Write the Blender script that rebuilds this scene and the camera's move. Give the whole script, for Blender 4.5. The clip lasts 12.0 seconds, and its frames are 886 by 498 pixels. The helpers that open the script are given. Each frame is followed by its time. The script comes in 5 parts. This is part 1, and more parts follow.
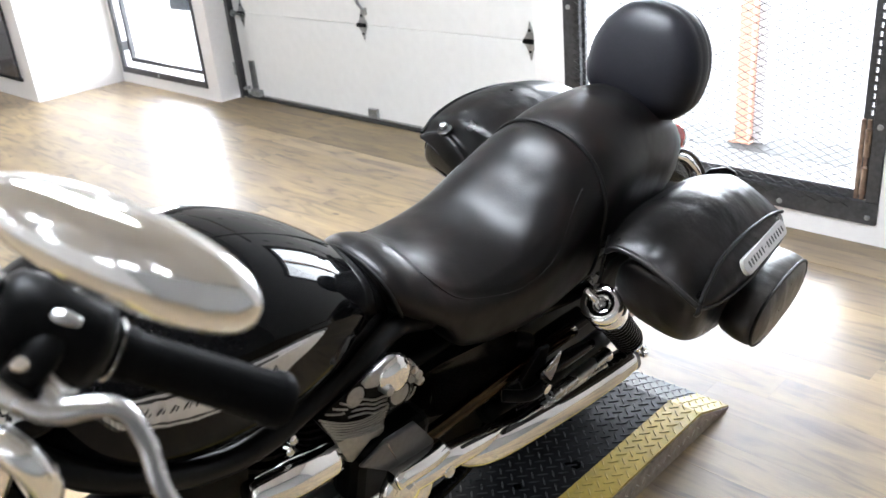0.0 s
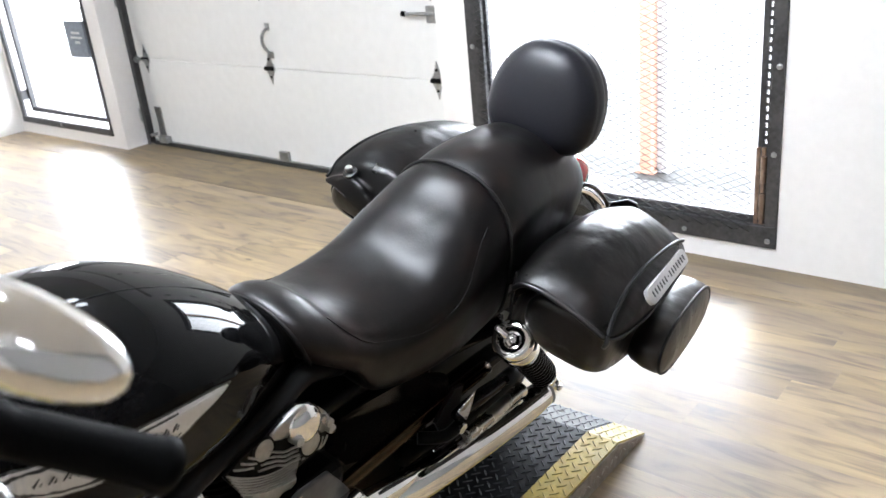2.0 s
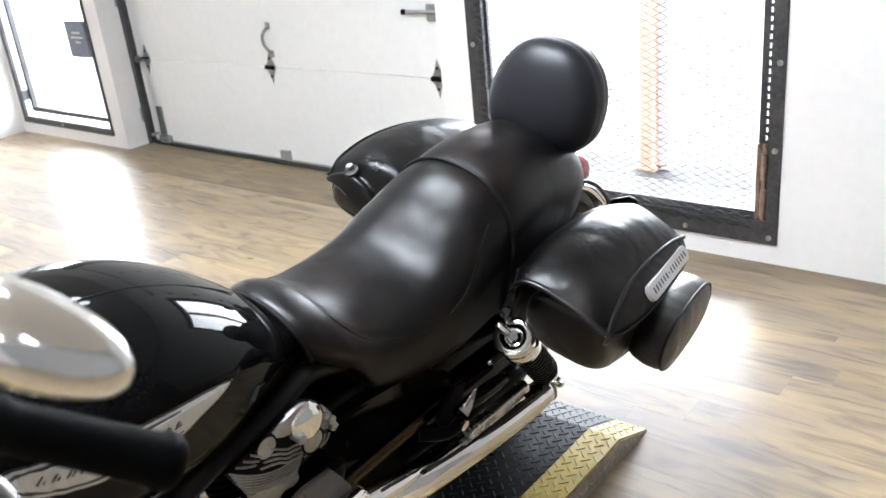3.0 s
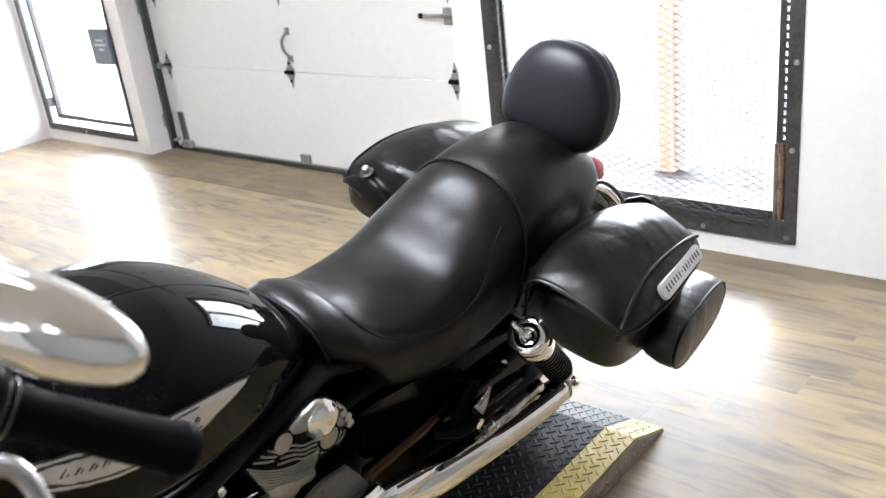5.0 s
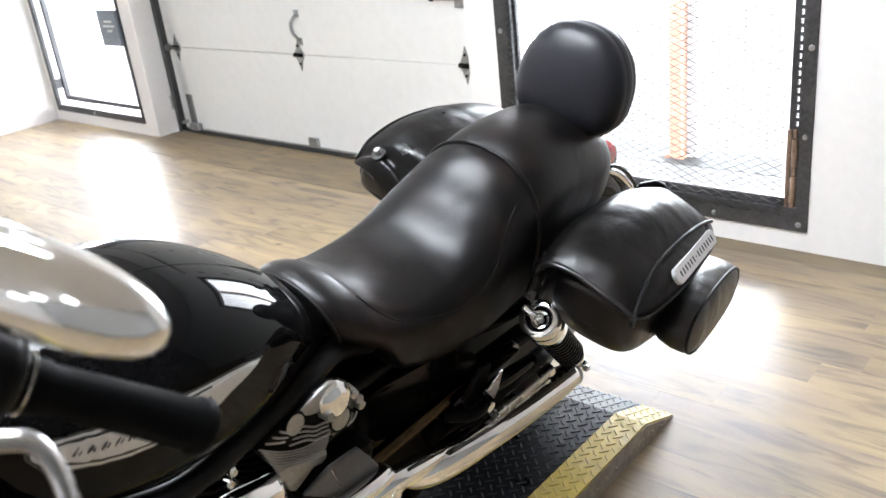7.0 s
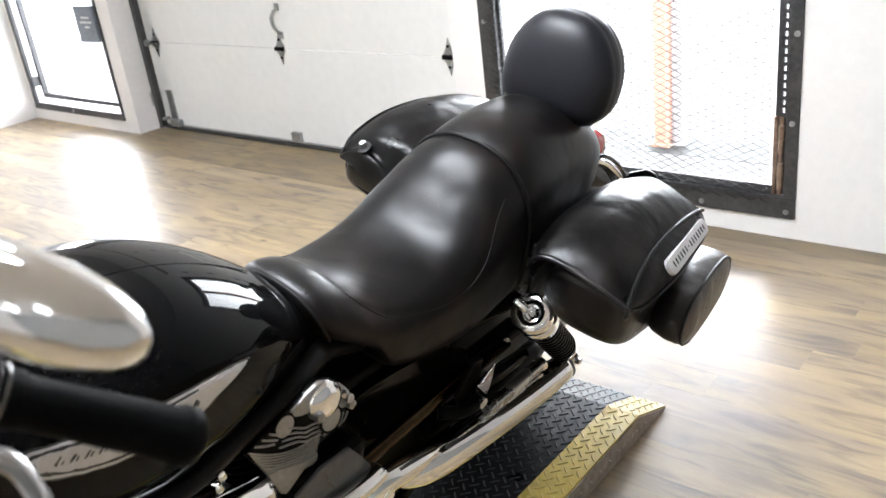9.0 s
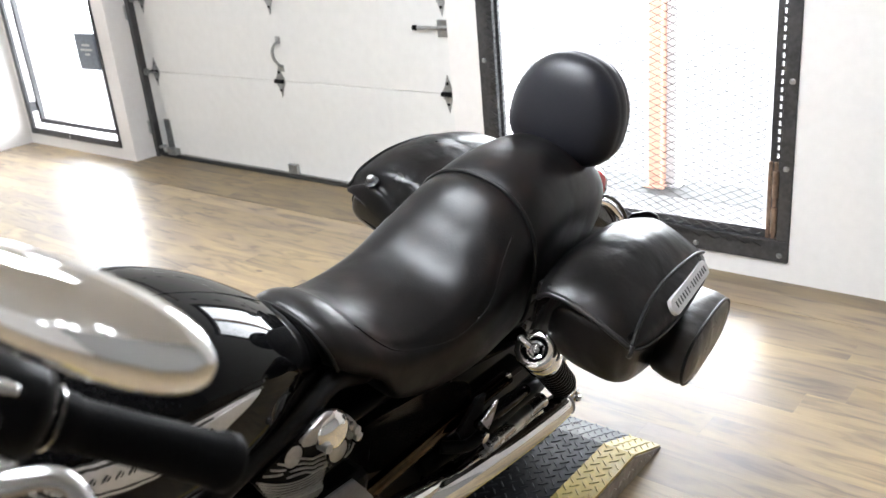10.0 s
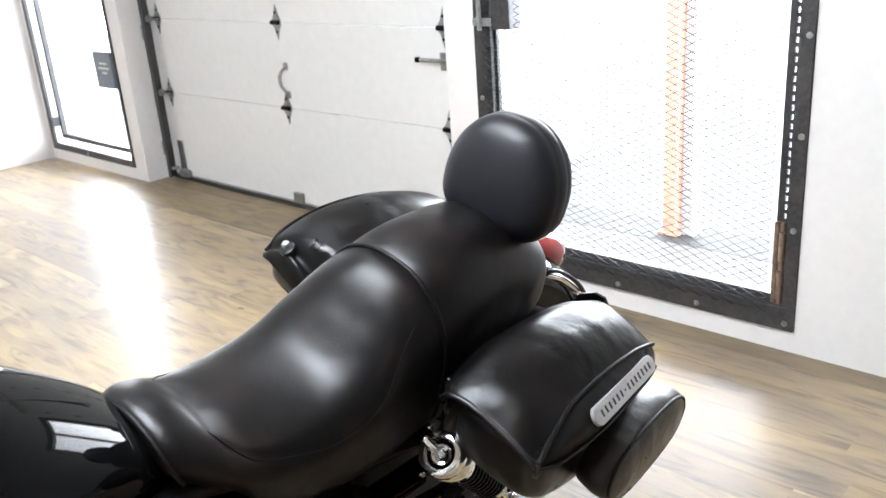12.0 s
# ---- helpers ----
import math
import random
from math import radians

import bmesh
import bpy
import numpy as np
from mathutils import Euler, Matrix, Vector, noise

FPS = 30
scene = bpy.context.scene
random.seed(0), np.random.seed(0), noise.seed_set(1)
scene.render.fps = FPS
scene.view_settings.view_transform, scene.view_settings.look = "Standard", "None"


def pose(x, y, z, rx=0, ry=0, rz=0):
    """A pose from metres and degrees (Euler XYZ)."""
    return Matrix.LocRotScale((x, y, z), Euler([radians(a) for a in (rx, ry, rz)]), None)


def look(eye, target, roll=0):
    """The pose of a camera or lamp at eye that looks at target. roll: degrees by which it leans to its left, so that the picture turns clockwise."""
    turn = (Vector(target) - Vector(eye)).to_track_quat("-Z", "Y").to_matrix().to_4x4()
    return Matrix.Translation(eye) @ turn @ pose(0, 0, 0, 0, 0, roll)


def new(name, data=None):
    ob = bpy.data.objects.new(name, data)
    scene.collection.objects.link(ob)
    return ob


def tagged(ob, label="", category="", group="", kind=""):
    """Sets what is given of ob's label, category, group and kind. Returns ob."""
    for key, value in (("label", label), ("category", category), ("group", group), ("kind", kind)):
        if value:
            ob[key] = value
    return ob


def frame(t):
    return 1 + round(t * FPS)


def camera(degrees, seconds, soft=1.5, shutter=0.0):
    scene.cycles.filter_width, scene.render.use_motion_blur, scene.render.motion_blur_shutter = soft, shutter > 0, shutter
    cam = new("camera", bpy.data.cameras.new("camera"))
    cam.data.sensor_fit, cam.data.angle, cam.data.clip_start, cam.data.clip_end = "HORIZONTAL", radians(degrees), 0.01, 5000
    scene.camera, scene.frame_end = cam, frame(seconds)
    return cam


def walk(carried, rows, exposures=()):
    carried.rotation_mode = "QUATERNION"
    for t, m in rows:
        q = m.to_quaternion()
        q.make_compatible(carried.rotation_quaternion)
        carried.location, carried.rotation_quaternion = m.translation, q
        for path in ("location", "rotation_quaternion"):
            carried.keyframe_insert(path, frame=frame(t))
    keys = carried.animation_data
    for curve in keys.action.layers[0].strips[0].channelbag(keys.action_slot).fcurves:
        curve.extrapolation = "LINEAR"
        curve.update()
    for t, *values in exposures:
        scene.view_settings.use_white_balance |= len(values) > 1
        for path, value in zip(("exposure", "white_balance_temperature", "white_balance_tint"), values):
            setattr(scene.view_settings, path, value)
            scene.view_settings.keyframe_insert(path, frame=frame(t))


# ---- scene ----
cam = camera(53.3, 12.0)
cam.data.dof.use_dof, cam.data.dof.focus_distance, cam.data.dof.aperture_fstop = True, 2.0, 6.8
PATH = [
    (0, (0.082, -0.036, 1.444), (-1.23, 1.225, 0.615), -5.5),
    (0.5, (0.093, -0.017, 1.449), (-1.136, 1.354, 0.667), -5.3),
    (1, (0.095, -0.015, 1.448), (-1.106, 1.386, 0.676), -4.9),
    (1.5, (0.096, -0.014, 1.449), (-1.104, 1.394, 0.69), -5.2),
    (2, (0.096, -0.012, 1.447), (-1.1, 1.395, 0.679), -5.7),
    (2.5, (0.096, -0.014, 1.448), (-1.11, 1.394, 0.698), -5.6),
    (3, (0.098, -0.014, 1.446), (-1.1, 1.39, 0.675), -6.0),
    (5, (0.125, -0.024, 1.448), (-1.112, 1.352, 0.689), -6.9),
    (5.5, (0.121, -0.027, 1.446), (-1.124, 1.337, 0.677), -6.6),
    (6, (0.12, -0.029, 1.444), (-1.125, 1.334, 0.674), -6.7),
    (6.5, (0.114, -0.029, 1.44), (-1.132, 1.327, 0.661), -6.4),
    (8.3, (0.092, -0.016, 1.434), (-1.133, 1.35, 0.638), -7.2),
    (8.5, (0.088, -0.016, 1.429), (-1.128, 1.351, 0.622), -6.2),
    (9, (0.082, -0.009, 1.429), (-1.13, 1.363, 0.624), -7.2),
    (9.5, (0.072, -0.012, 1.428), (-1.115, 1.378, 0.615), -6.0),
    (10, (0.065, -0.048, 1.442), (-1.137, 1.371, 0.706), -5.3),
    (10.5, (0.061, -0.089, 1.454), (-1.08, 1.385, 0.73), -4.5),
    (11, (0.061, -0.111, 1.459), (-0.958, 1.451, 0.737), -1.5),
    (11.5, (0.084, 0.014, 1.461), (-1.042, 1.512, 0.761), -6.1),
    (12, (0.125, 0.301, 1.467), (-1.175, 1.653, 0.772), -4.2),
]
walk(cam, [(t, look(eye, target, roll)) for t, eye, target, roll in PATH], [(0.0, 0.0, 6200, 10), (6.0, 0.0, 6280, 10), (9.0, -0.03, 6380, 10), (11.0, -0.16, 6420, 10), (12.0, -0.10, 6280, 10)])
LAMP_GLOW, PANEL_GLOW, OUT_GLOW = 41.0, 80.0, 31.0

# ---- light ----
world = bpy.data.worlds.new("world")
scene.world = world
world.use_nodes = True
wn = world.node_tree.nodes
sky = wn.new("ShaderNodeTexSky")
sky.sky_type = "NISHITA"
sky.sun_disc = False
sky.sun_elevation, sky.sun_rotation = radians(48), radians(20)
world.node_tree.links.new(sky.outputs[0], wn["Background"].inputs[0])
wn["Background"].inputs[1].default_value = 0.12
sun = new("sun", bpy.data.lights.new("sun", "SUN"))
sun.data.energy, sun.data.angle, sun.data.color = 1.2, radians(12), (1.0, 0.96, 0.9)
sun.matrix_world = look((0, 12, 12), (-1.5, 3, 0))


# ---- materials ----
def nodes_of(name):
    m = bpy.data.materials.new(name)
    m.use_nodes = True
    return m, m.node_tree.nodes, m.node_tree.links, m.node_tree.nodes["Principled BSDF"]


def surface(name, color, rough=0.5, metal=0.0, grain=40.0, vary=0.08, bump=0.0, bump_scale=120.0, coat=0.0,
            wear=0.0, wear_color=(0.1, 0.1, 0.1), wear_scale=3.0, rough_vary=0.08, per_object=0.0, stretch=(1, 1, 1), spec=0.5, dent=0.0, dent_scale=9.0):
    """A painted, moulded or metal surface: base colour, fine grain, larger wear patches and relief."""
    m, n, l, p = nodes_of(name)
    tex = n.new("ShaderNodeTexCoord")
    mp = n.new("ShaderNodeMapping")
    mp.inputs["Scale"].default_value = stretch
    l.new(tex.outputs["Object"], mp.inputs[0])
    fine = n.new("ShaderNodeTexNoise")
    fine.inputs["Scale"].default_value, fine.inputs["Detail"].default_value = grain, 6
    l.new(mp.outputs[0], fine.inputs[0])
    big = n.new("ShaderNodeTexNoise")
    big.inputs["Scale"].default_value, big.inputs["Detail"].default_value = wear_scale, 8
    l.new(mp.outputs[0], big.inputs[0])
    ramp = n.new("ShaderNodeValToRGB")
    ramp.color_ramp.elements[0].position, ramp.color_ramp.elements[1].position = 0.3, 0.7
    lo = [max(0, c * (1 - vary)) for c in color]
    hi = [min(1, c * (1 + vary)) for c in color]
    ramp.color_ramp.elements[0].color, ramp.color_ramp.elements[1].color = (*lo, 1), (*hi, 1)
    l.new(fine.outputs[0], ramp.inputs[0])
    mask = n.new("ShaderNodeValToRGB")
    mask.color_ramp.elements[0].position, mask.color_ramp.elements[1].position = 0.48, 0.75
    l.new(big.outputs[0], mask.inputs[0])
    k = n.new("ShaderNodeMath")
    k.operation = "MULTIPLY"
    k.inputs[1].default_value = wear
    l.new(mask.outputs[0], k.inputs[0])
    mix = n.new("ShaderNodeMix")
    mix.data_type = "RGBA"
    l.new(k.outputs[0], mix.inputs[0])
    l.new(ramp.outputs[0], mix.inputs[6])
    mix.inputs[7].default_value = (*wear_color, 1)
    out = mix.outputs[2]
    if per_object:
        info = n.new("ShaderNodeObjectInfo")
        hsv = n.new("ShaderNodeHueSaturation")
        mr = n.new("ShaderNodeMapRange")
        mr.inputs[3].default_value, mr.inputs[4].default_value = 1 - per_object, 1 + per_object
        l.new(info.outputs["Random"], mr.inputs[0])
        l.new(mr.outputs[0], hsv.inputs["Value"])
        l.new(out, hsv.inputs["Color"])
        out = hsv.outputs[0]
    l.new(out, p.inputs["Base Color"])
    rr = n.new("ShaderNodeMapRange")
    rr.inputs[3].default_value, rr.inputs[4].default_value = max(0.02, rough - rough_vary), min(1, rough + rough_vary)
    l.new(big.outputs[0], rr.inputs[0])
    l.new(rr.outputs[0], p.inputs["Roughness"])
    p.inputs["Metallic"].default_value = metal
    p.inputs["Specular IOR Level"].default_value = spec
    p.inputs["Coat Weight"].default_value = coat
    p.inputs["Coat Roughness"].default_value = 0.03
    if bump:
        rel = n.new("ShaderNodeTexNoise")
        rel.inputs["Scale"].default_value, rel.inputs["Detail"].default_value = bump_scale, 4
        l.new(mp.outputs[0], rel.inputs[0])
        b = n.new("ShaderNodeBump")
        b.inputs["Strength"].default_value, b.inputs["Distance"].default_value = bump, 0.002
        l.new(rel.outputs[0], b.inputs["Height"])
        l.new(b.outputs[0], p.inputs["Normal"])
        if dent:
            soft = n.new("ShaderNodeTexNoise")
            soft.inputs["Scale"].default_value, soft.inputs["Detail"].default_value = dent_scale, 1.5
            soft.inputs["Distortion"].default_value = 0.2
            l.new(mp.outputs[0], soft.inputs[0])
            b2 = n.new("ShaderNodeBump")
            b2.inputs["Strength"].default_value, b2.inputs["Distance"].default_value = dent, 0.02
            l.new(soft.outputs[0], b2.inputs["Height"])
            l.new(b2.outputs[0], b.inputs["Normal"])
    return m


def glowing(name, color, strength):
    m, n, l, p = nodes_of(name)
    p.inputs["Base Color"].default_value = (*color, 1)
    p.inputs["Emission Color"].default_value = (*color, 1)
    p.inputs["Emission Strength"].default_value = strength
    return m


def plank_wood(name, tone, rough, streak, coat=0.0):
    """Pale oak-look boards: long grain, broad brown cathedral figure, a shift of tone from board to board."""
    m, n, l, p = nodes_of(name)
    tex = n.new("ShaderNodeTexCoord")
    info = n.new("ShaderNodeObjectInfo")
    shift = n.new("ShaderNodeVectorMath")
    shift.operation = "SCALE"
    l.new(info.outputs["Location"], shift.inputs[0])
    shift.inputs["Scale"].default_value = 7.3
    add = n.new("ShaderNodeVectorMath")
    l.new(tex.outputs["Object"], add.inputs[0])
    l.new(shift.outputs[0], add.inputs[1])
    mp = n.new("ShaderNodeMapping")
    mp.inputs["Scale"].default_value = (1.7, 9, 1)
    l.new(add.outputs[0], mp.inputs[0])
    fig = n.new("ShaderNodeTexNoise")
    fig.inputs["Scale"].default_value, fig.inputs["Detail"].default_value, fig.inputs["Distortion"].default_value = 1.6, 7, 1.7
    l.new(mp.outputs[0], fig.inputs[0])
    mp2 = n.new("ShaderNodeMapping")
    mp2.inputs["Scale"].default_value = (6, 160, 1)
    l.new(add.outputs[0], mp2.inputs[0])
    gr = n.new("ShaderNodeTexNoise")
    gr.inputs["Scale"].default_value, gr.inputs["Detail"].default_value = 1.0, 5
    l.new(mp2.outputs[0], gr.inputs[0])
    cr = n.new("ShaderNodeValToRGB")
    e = cr.color_ramp.elements
    e[0].position, e[0].color = 0.30, (*streak, 1)
    e[1].position, e[1].color = 0.74, tuple(1.16 * c for c in tone) + (1,)
    mid = e.new(0.5)
    mid.color = (*tone, 1)
    l.new(fig.outputs[0], cr.inputs[0])
    gm = n.new("ShaderNodeMix")
    gm.data_type, gm.blend_type = "RGBA", "MULTIPLY"
    gm.inputs[0].default_value = 0.3
    l.new(cr.outputs[0], gm.inputs[6])
    l.new(gr.outputs[0], gm.inputs[7])
    # broad warm and grey patches, and a few small knots
    mp3 = n.new("ShaderNodeMapping")
    mp3.inputs["Scale"].default_value = (2.2, 6, 1)
    l.new(add.outputs[0], mp3.inputs[0])
    pat = n.new("ShaderNodeTexNoise")
    pat.inputs["Scale"].default_value, pat.inputs["Detail"].default_value = 1.0, 3
    l.new(mp3.outputs[0], pat.inputs[0])
    pc = n.new("ShaderNodeValToRGB")
    e = pc.color_ramp.elements
    e[0].position, e[0].color = 0.36, (0.78, 0.75, 0.76, 1)
    e[1].position, e[1].color = 0.62, (1.10, 1.04, 0.86, 1)
    l.new(pat.outputs[0], pc.inputs[0])
    pm = n.new("ShaderNodeMix")
    pm.data_type, pm.blend_type = "RGBA", "MULTIPLY"
    pm.inputs[0].default_value = 1.0
    l.new(gm.outputs[2], pm.inputs[6])
    l.new(pc.outputs[0], pm.inputs[7])
    mp4 = n.new("ShaderNodeMapping")
    mp4.inputs["Scale"].default_value = (1.5, 3.4, 1)
    l.new(add.outputs[0], mp4.inputs[0])
    vor = n.new("ShaderNodeTexVoronoi")
    vor.inputs["Scale"].default_value = 1.0
    l.new(mp4.outputs[0], vor.inputs["Vector"])
    kr = n.new("ShaderNodeMapRange")
    kr.inputs[1].default_value, kr.inputs[2].default_value = 0.018, 0.042
    kr.inputs[3].default_value, kr.inputs[4].default_value = 0.75, 0.0
    l.new(vor.outputs["Distance"], kr.inputs[0])
    km = n.new("ShaderNodeMix")
    km.data_type = "RGBA"
    l.new(kr.outputs[0], km.inputs[0])
    l.new(pm.outputs[2], km.inputs[6])
    km.inputs[7].default_value = (0.07, 0.045, 0.028, 1)
    hsv = n.new("ShaderNodeHueSaturation")
    mr = n.new("ShaderNodeMapRange")
    mr.inputs[3].default_value, mr.inputs[4].default_value = 0.82, 1.10
    l.new(info.outputs["Random"], mr.inputs[0])
    l.new(mr.outputs[0], hsv.inputs["Value"])
    l.new(km.outputs[2], hsv.inputs["Color"])
    l.new(hsv.outputs[0], p.inputs["Base Color"])
    rr = n.new("ShaderNodeMapRange")
    rr.inputs[3].default_value, rr.inputs[4].default_value = rough - 0.05, rough + 0.08
    l.new(fig.outputs[0], rr.inputs[0])
    l.new(rr.outputs[0], p.inputs["Roughness"])
    p.inputs["Specular IOR Level"].default_value = 0.8
    p.inputs["IOR"].default_value = 1.7
    p.inputs["Coat Weight"].default_value, p.inputs["Coat Roughness"].default_value = coat, 0.26
    b = n.new("ShaderNodeBump")
    b.inputs["Strength"].default_value, b.inputs["Distance"].default_value = 0.12, 0.001
    l.new(gr.outputs[0], b.inputs["Height"])
    l.new(b.outputs[0], p.inputs["Normal"])
    return m


OAK = plank_wood("oak_boards", (0.40, 0.303, 0.185), 0.56, (0.20, 0.152, 0.103), 0.4)
OAKEDGE = plank_wood("brown_edge_boards", (0.25, 0.185, 0.098), 0.55, (0.14, 0.10, 0.055))
WALL = surface("white_wall_paint", (0.81, 0.79, 0.775), 0.55, grain=30, vary=0.02, bump=0.25, bump_scale=160, wear=0.08, wear_color=(0.76, 0.72, 0.70), wear_scale=0.7)
DARKWALL = surface("grey_unseen_wall", (0.30, 0.30, 0.30), 0.6, grain=30, vary=0.05, bump=0.2, bump_scale=160)
CEIL = surface("ceiling_paint", (0.74, 0.725, 0.715), 0.8, grain=20, vary=0.03)
DOORWHITE = surface("door_enamel", (0.76, 0.76, 0.745), 0.38, grain=18, vary=0.025, bump=0.08, bump_scale=300, wear=0.12, wear_color=(0.66, 0.65, 0.62), wear_scale=2.2)
STEEL = surface("dark_gate_steel", (0.065, 0.065, 0.068), 0.45, 0.6, grain=60, vary=0.25, bump=0.2, wear=0.35, wear_color=(0.16, 0.155, 0.15), wear_scale=9)
WIRE = surface("expanded_steel", (0.030, 0.030, 0.031), 0.6, 0.0, grain=50, vary=0.2, spec=0.25)
ZINC = surface("zinc_hardware", (0.36, 0.37, 0.37), 0.38, 0.85, grain=80, vary=0.2, bump=0.1, wear=0.3, wear_color=(0.22, 0.22, 0.21), wear_scale=25)
RUST = surface("rusted_hinge", (0.20, 0.13, 0.09), 0.65, 0.3, grain=60, vary=0.35, bump=0.3, wear=0.6, wear_color=(0.33, 0.25, 0.19), wear_scale=20)
SEAL = surface("rubber_seal", (0.03, 0.03, 0.03), 0.6, grain=60, vary=0.2)
LEATHER = surface("black_leather", (0.0035, 0.003, 0.003), 0.36, grain=220, vary=0.2, bump=0.14, bump_scale=240, rough_vary=0.14, wear=0.5, wear_color=(0.024, 0.013, 0.010), wear_scale=10, spec=0.22, dent=0.16, dent_scale=13)
BAGLEATHER = surface("bag_leather", (0.004, 0.0037, 0.0037), 0.33, grain=160, vary=0.25, bump=0.22, bump_scale=110, rough_vary=0.18, wear=0.7, wear_color=(0.024, 0.0165, 0.0145), wear_scale=11, spec=0.42, dent=0.34, dent_scale=14)
VINYL = surface("backrest_vinyl", (0.007, 0.007, 0.010), 0.38, grain=240, vary=0.2, bump=0.2, bump_scale=500, wear=0.2, wear_color=(0.014, 0.014, 0.018), wear_scale=7, spec=0.30, dent=0.08)
PIPING = surface("welt_piping", (0.004, 0.004, 0.004), 0.45, grain=300, vary=0.2, spec=0.2)
PAINT = surface("gloss_black_paint", (0.003, 0.003, 0.0032), 0.035, grain=200, vary=0.1, coat=0.0, rough_vary=0.012, spec=0.11)
FENDER = surface("gloss_black_fender", (0.006, 0.006, 0.0062), 0.05, grain=200, vary=0.1, rough_vary=0.015, spec=0.6)
# brown base holds the floor's tan reflection on a black tube
TINTCHROME = surface("floor_tinted_chrome", (0.06, 0.042, 0.024), 0.18, 1.0, grain=60, vary=0.2, rough_vary=0.05)
FRAME = surface("gloss_black_frame", (0.004, 0.0038, 0.0036), 0.16, grain=150, vary=0.1, spec=0.16, rough_vary=0.04)
TUBE = surface("satin_black_tube", (0.004, 0.004, 0.004), 0.34, grain=90, vary=0.15, spec=0.15, rough_vary=0.05)
BLACK = surface("satin_black_metal", (0.003, 0.003, 0.003), 0.35, 0.0, grain=90, vary=0.2, bump=0.1, spec=0.06)
RUBBER = surface("grip_rubber", (0.003, 0.003, 0.0032), 0.5, grain=150, vary=0.2, bump=0.2, bump_scale=300, spec=0.035)
TYRE = surface("tyre_rubber", (0.02, 0.02, 0.02), 0.7, grain=100, vary=0.2, bump=0.3)
CHROME = surface("chrome", (0.88, 0.875, 0.86), 0.06, 1.0, grain=60, vary=0.03, rough_vary=0.03)
POLISHED = surface("polished_alloy", (0.42, 0.415, 0.41), 0.27, 1.0, grain=50, vary=0.08, bump=0.08, wear=0.3, wear_color=(0.30, 0.295, 0.285), wear_scale=18)
ALLOY = surface("cast_alloy", (0.30, 0.30, 0.30), 0.36, 0.9, grain=80, vary=0.12, bump=0.15, wear=0.3, wear_color=(0.2, 0.2, 0.195), wear_scale=14)
DULL = surface("dull_grey_alloy", (0.34, 0.335, 0.325), 0.38, 0.85, grain=80, vary=0.12, bump=0.12, wear=0.25, wear_color=(0.36, 0.35, 0.335), wear_scale=20)
GREYCAST = surface("grey_painted_casting", (0.085, 0.085, 0.087), 0.42, 0.3, grain=70, vary=0.12, bump=0.1, wear=0.3, wear_color=(0.12, 0.118, 0.115), wear_scale=18)
PLATE = surface("satin_silver_plate", (0.50, 0.50, 0.50), 0.32, 0.7, grain=120, vary=0.06)
DECAL = surface("silver_decal", (0.50, 0.50, 0.50), 0.32, 0.15, grain=120, vary=0.05, coat=0.6)
INK = surface("black_ink", (0.01, 0.01, 0.01), 0.35, coat=0.5)
RED = surface("red_lens", (0.45, 0.012, 0.015), 0.12, grain=60, vary=0.1, coat=0.8)
TREAD = surface("black_tread_plate", (0.008, 0.009, 0.011), 0.30, 0.0, grain=70, vary=0.3, bump=0.15, wear=0.5, wear_color=(0.022, 0.023, 0.026), wear_scale=14, spec=0.24)
SKIRTLUG = surface("scuffed_bare_lug", (0.58, 0.55, 0.50), 0.35, 0.3, grain=60, vary=0.2, per_object=0.2)
TREADLUG = surface("worn_tread_lug", (0.07, 0.072, 0.078), 0.28, 0.5, grain=70, vary=0.3, per_object=0.25)
YELLOW = surface("safety_yellow_paint", (0.60, 0.455, 0.10), 0.32, grain=60, vary=0.1, bump=0.12, wear=0.55, wear_color=(0.42, 0.34, 0.14), wear_scale=16)
YELLOWLUG = surface("yellow_lug_paint", (0.64, 0.52, 0.17), 0.3, grain=60, vary=0.1, per_object=0.15)
SKIRT = surface("scuffed_ramp_side", (0.36, 0.31, 0.26), 0.42, 0.4, grain=50, vary=0.25, bump=0.2, wear=0.6, wear_color=(0.20, 0.175, 0.15), wear_scale=12)
LOCKPLATE = surface("blue_grey_lock_plate", (0.15, 0.175, 0.21), 0.5, 0.2, grain=50, vary=0.15)
CONCRETE = surface("concrete_apron", (0.12, 0.12, 0.118), 0.8, grain=25, vary=0.12, bump=0.3, wear=0.3, wear_color=(0.19, 0.188, 0.185), wear_scale=2)
STRIP = surface("apron_strip", (0.025, 0.025, 0.025), 0.7, grain=40, vary=0.2, bump=0.3)
ORANGE = surface("orange_post_paint", (0.58, 0.30, 0.21), 0.6, grain=20, vary=0.1)
GREYPOST = surface("grey_post_paint", (0.45, 0.45, 0.46), 0.6, grain=20, vary=0.1)
POSTERDARK = surface("poster_print", (0.03, 0.03, 0.035), 0.25, grain=14, vary=0.8, wear=0.6, wear_color=(0.12, 0.12, 0.13), wear_scale=10, coat=0.4)
POSTERLIGHT = surface("poster_pale_print", (0.45, 0.44, 0.50), 0.25, grain=14, vary=0.4)
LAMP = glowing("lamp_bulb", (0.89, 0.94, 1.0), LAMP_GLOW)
PANEL = glowing("sheen_panel_diffuser", (0.90, 0.945, 1.0), PANEL_GLOW)
OUTSIDE = glowing("overcast_distance", (0.93, 0.965, 1.0), OUT_GLOW)


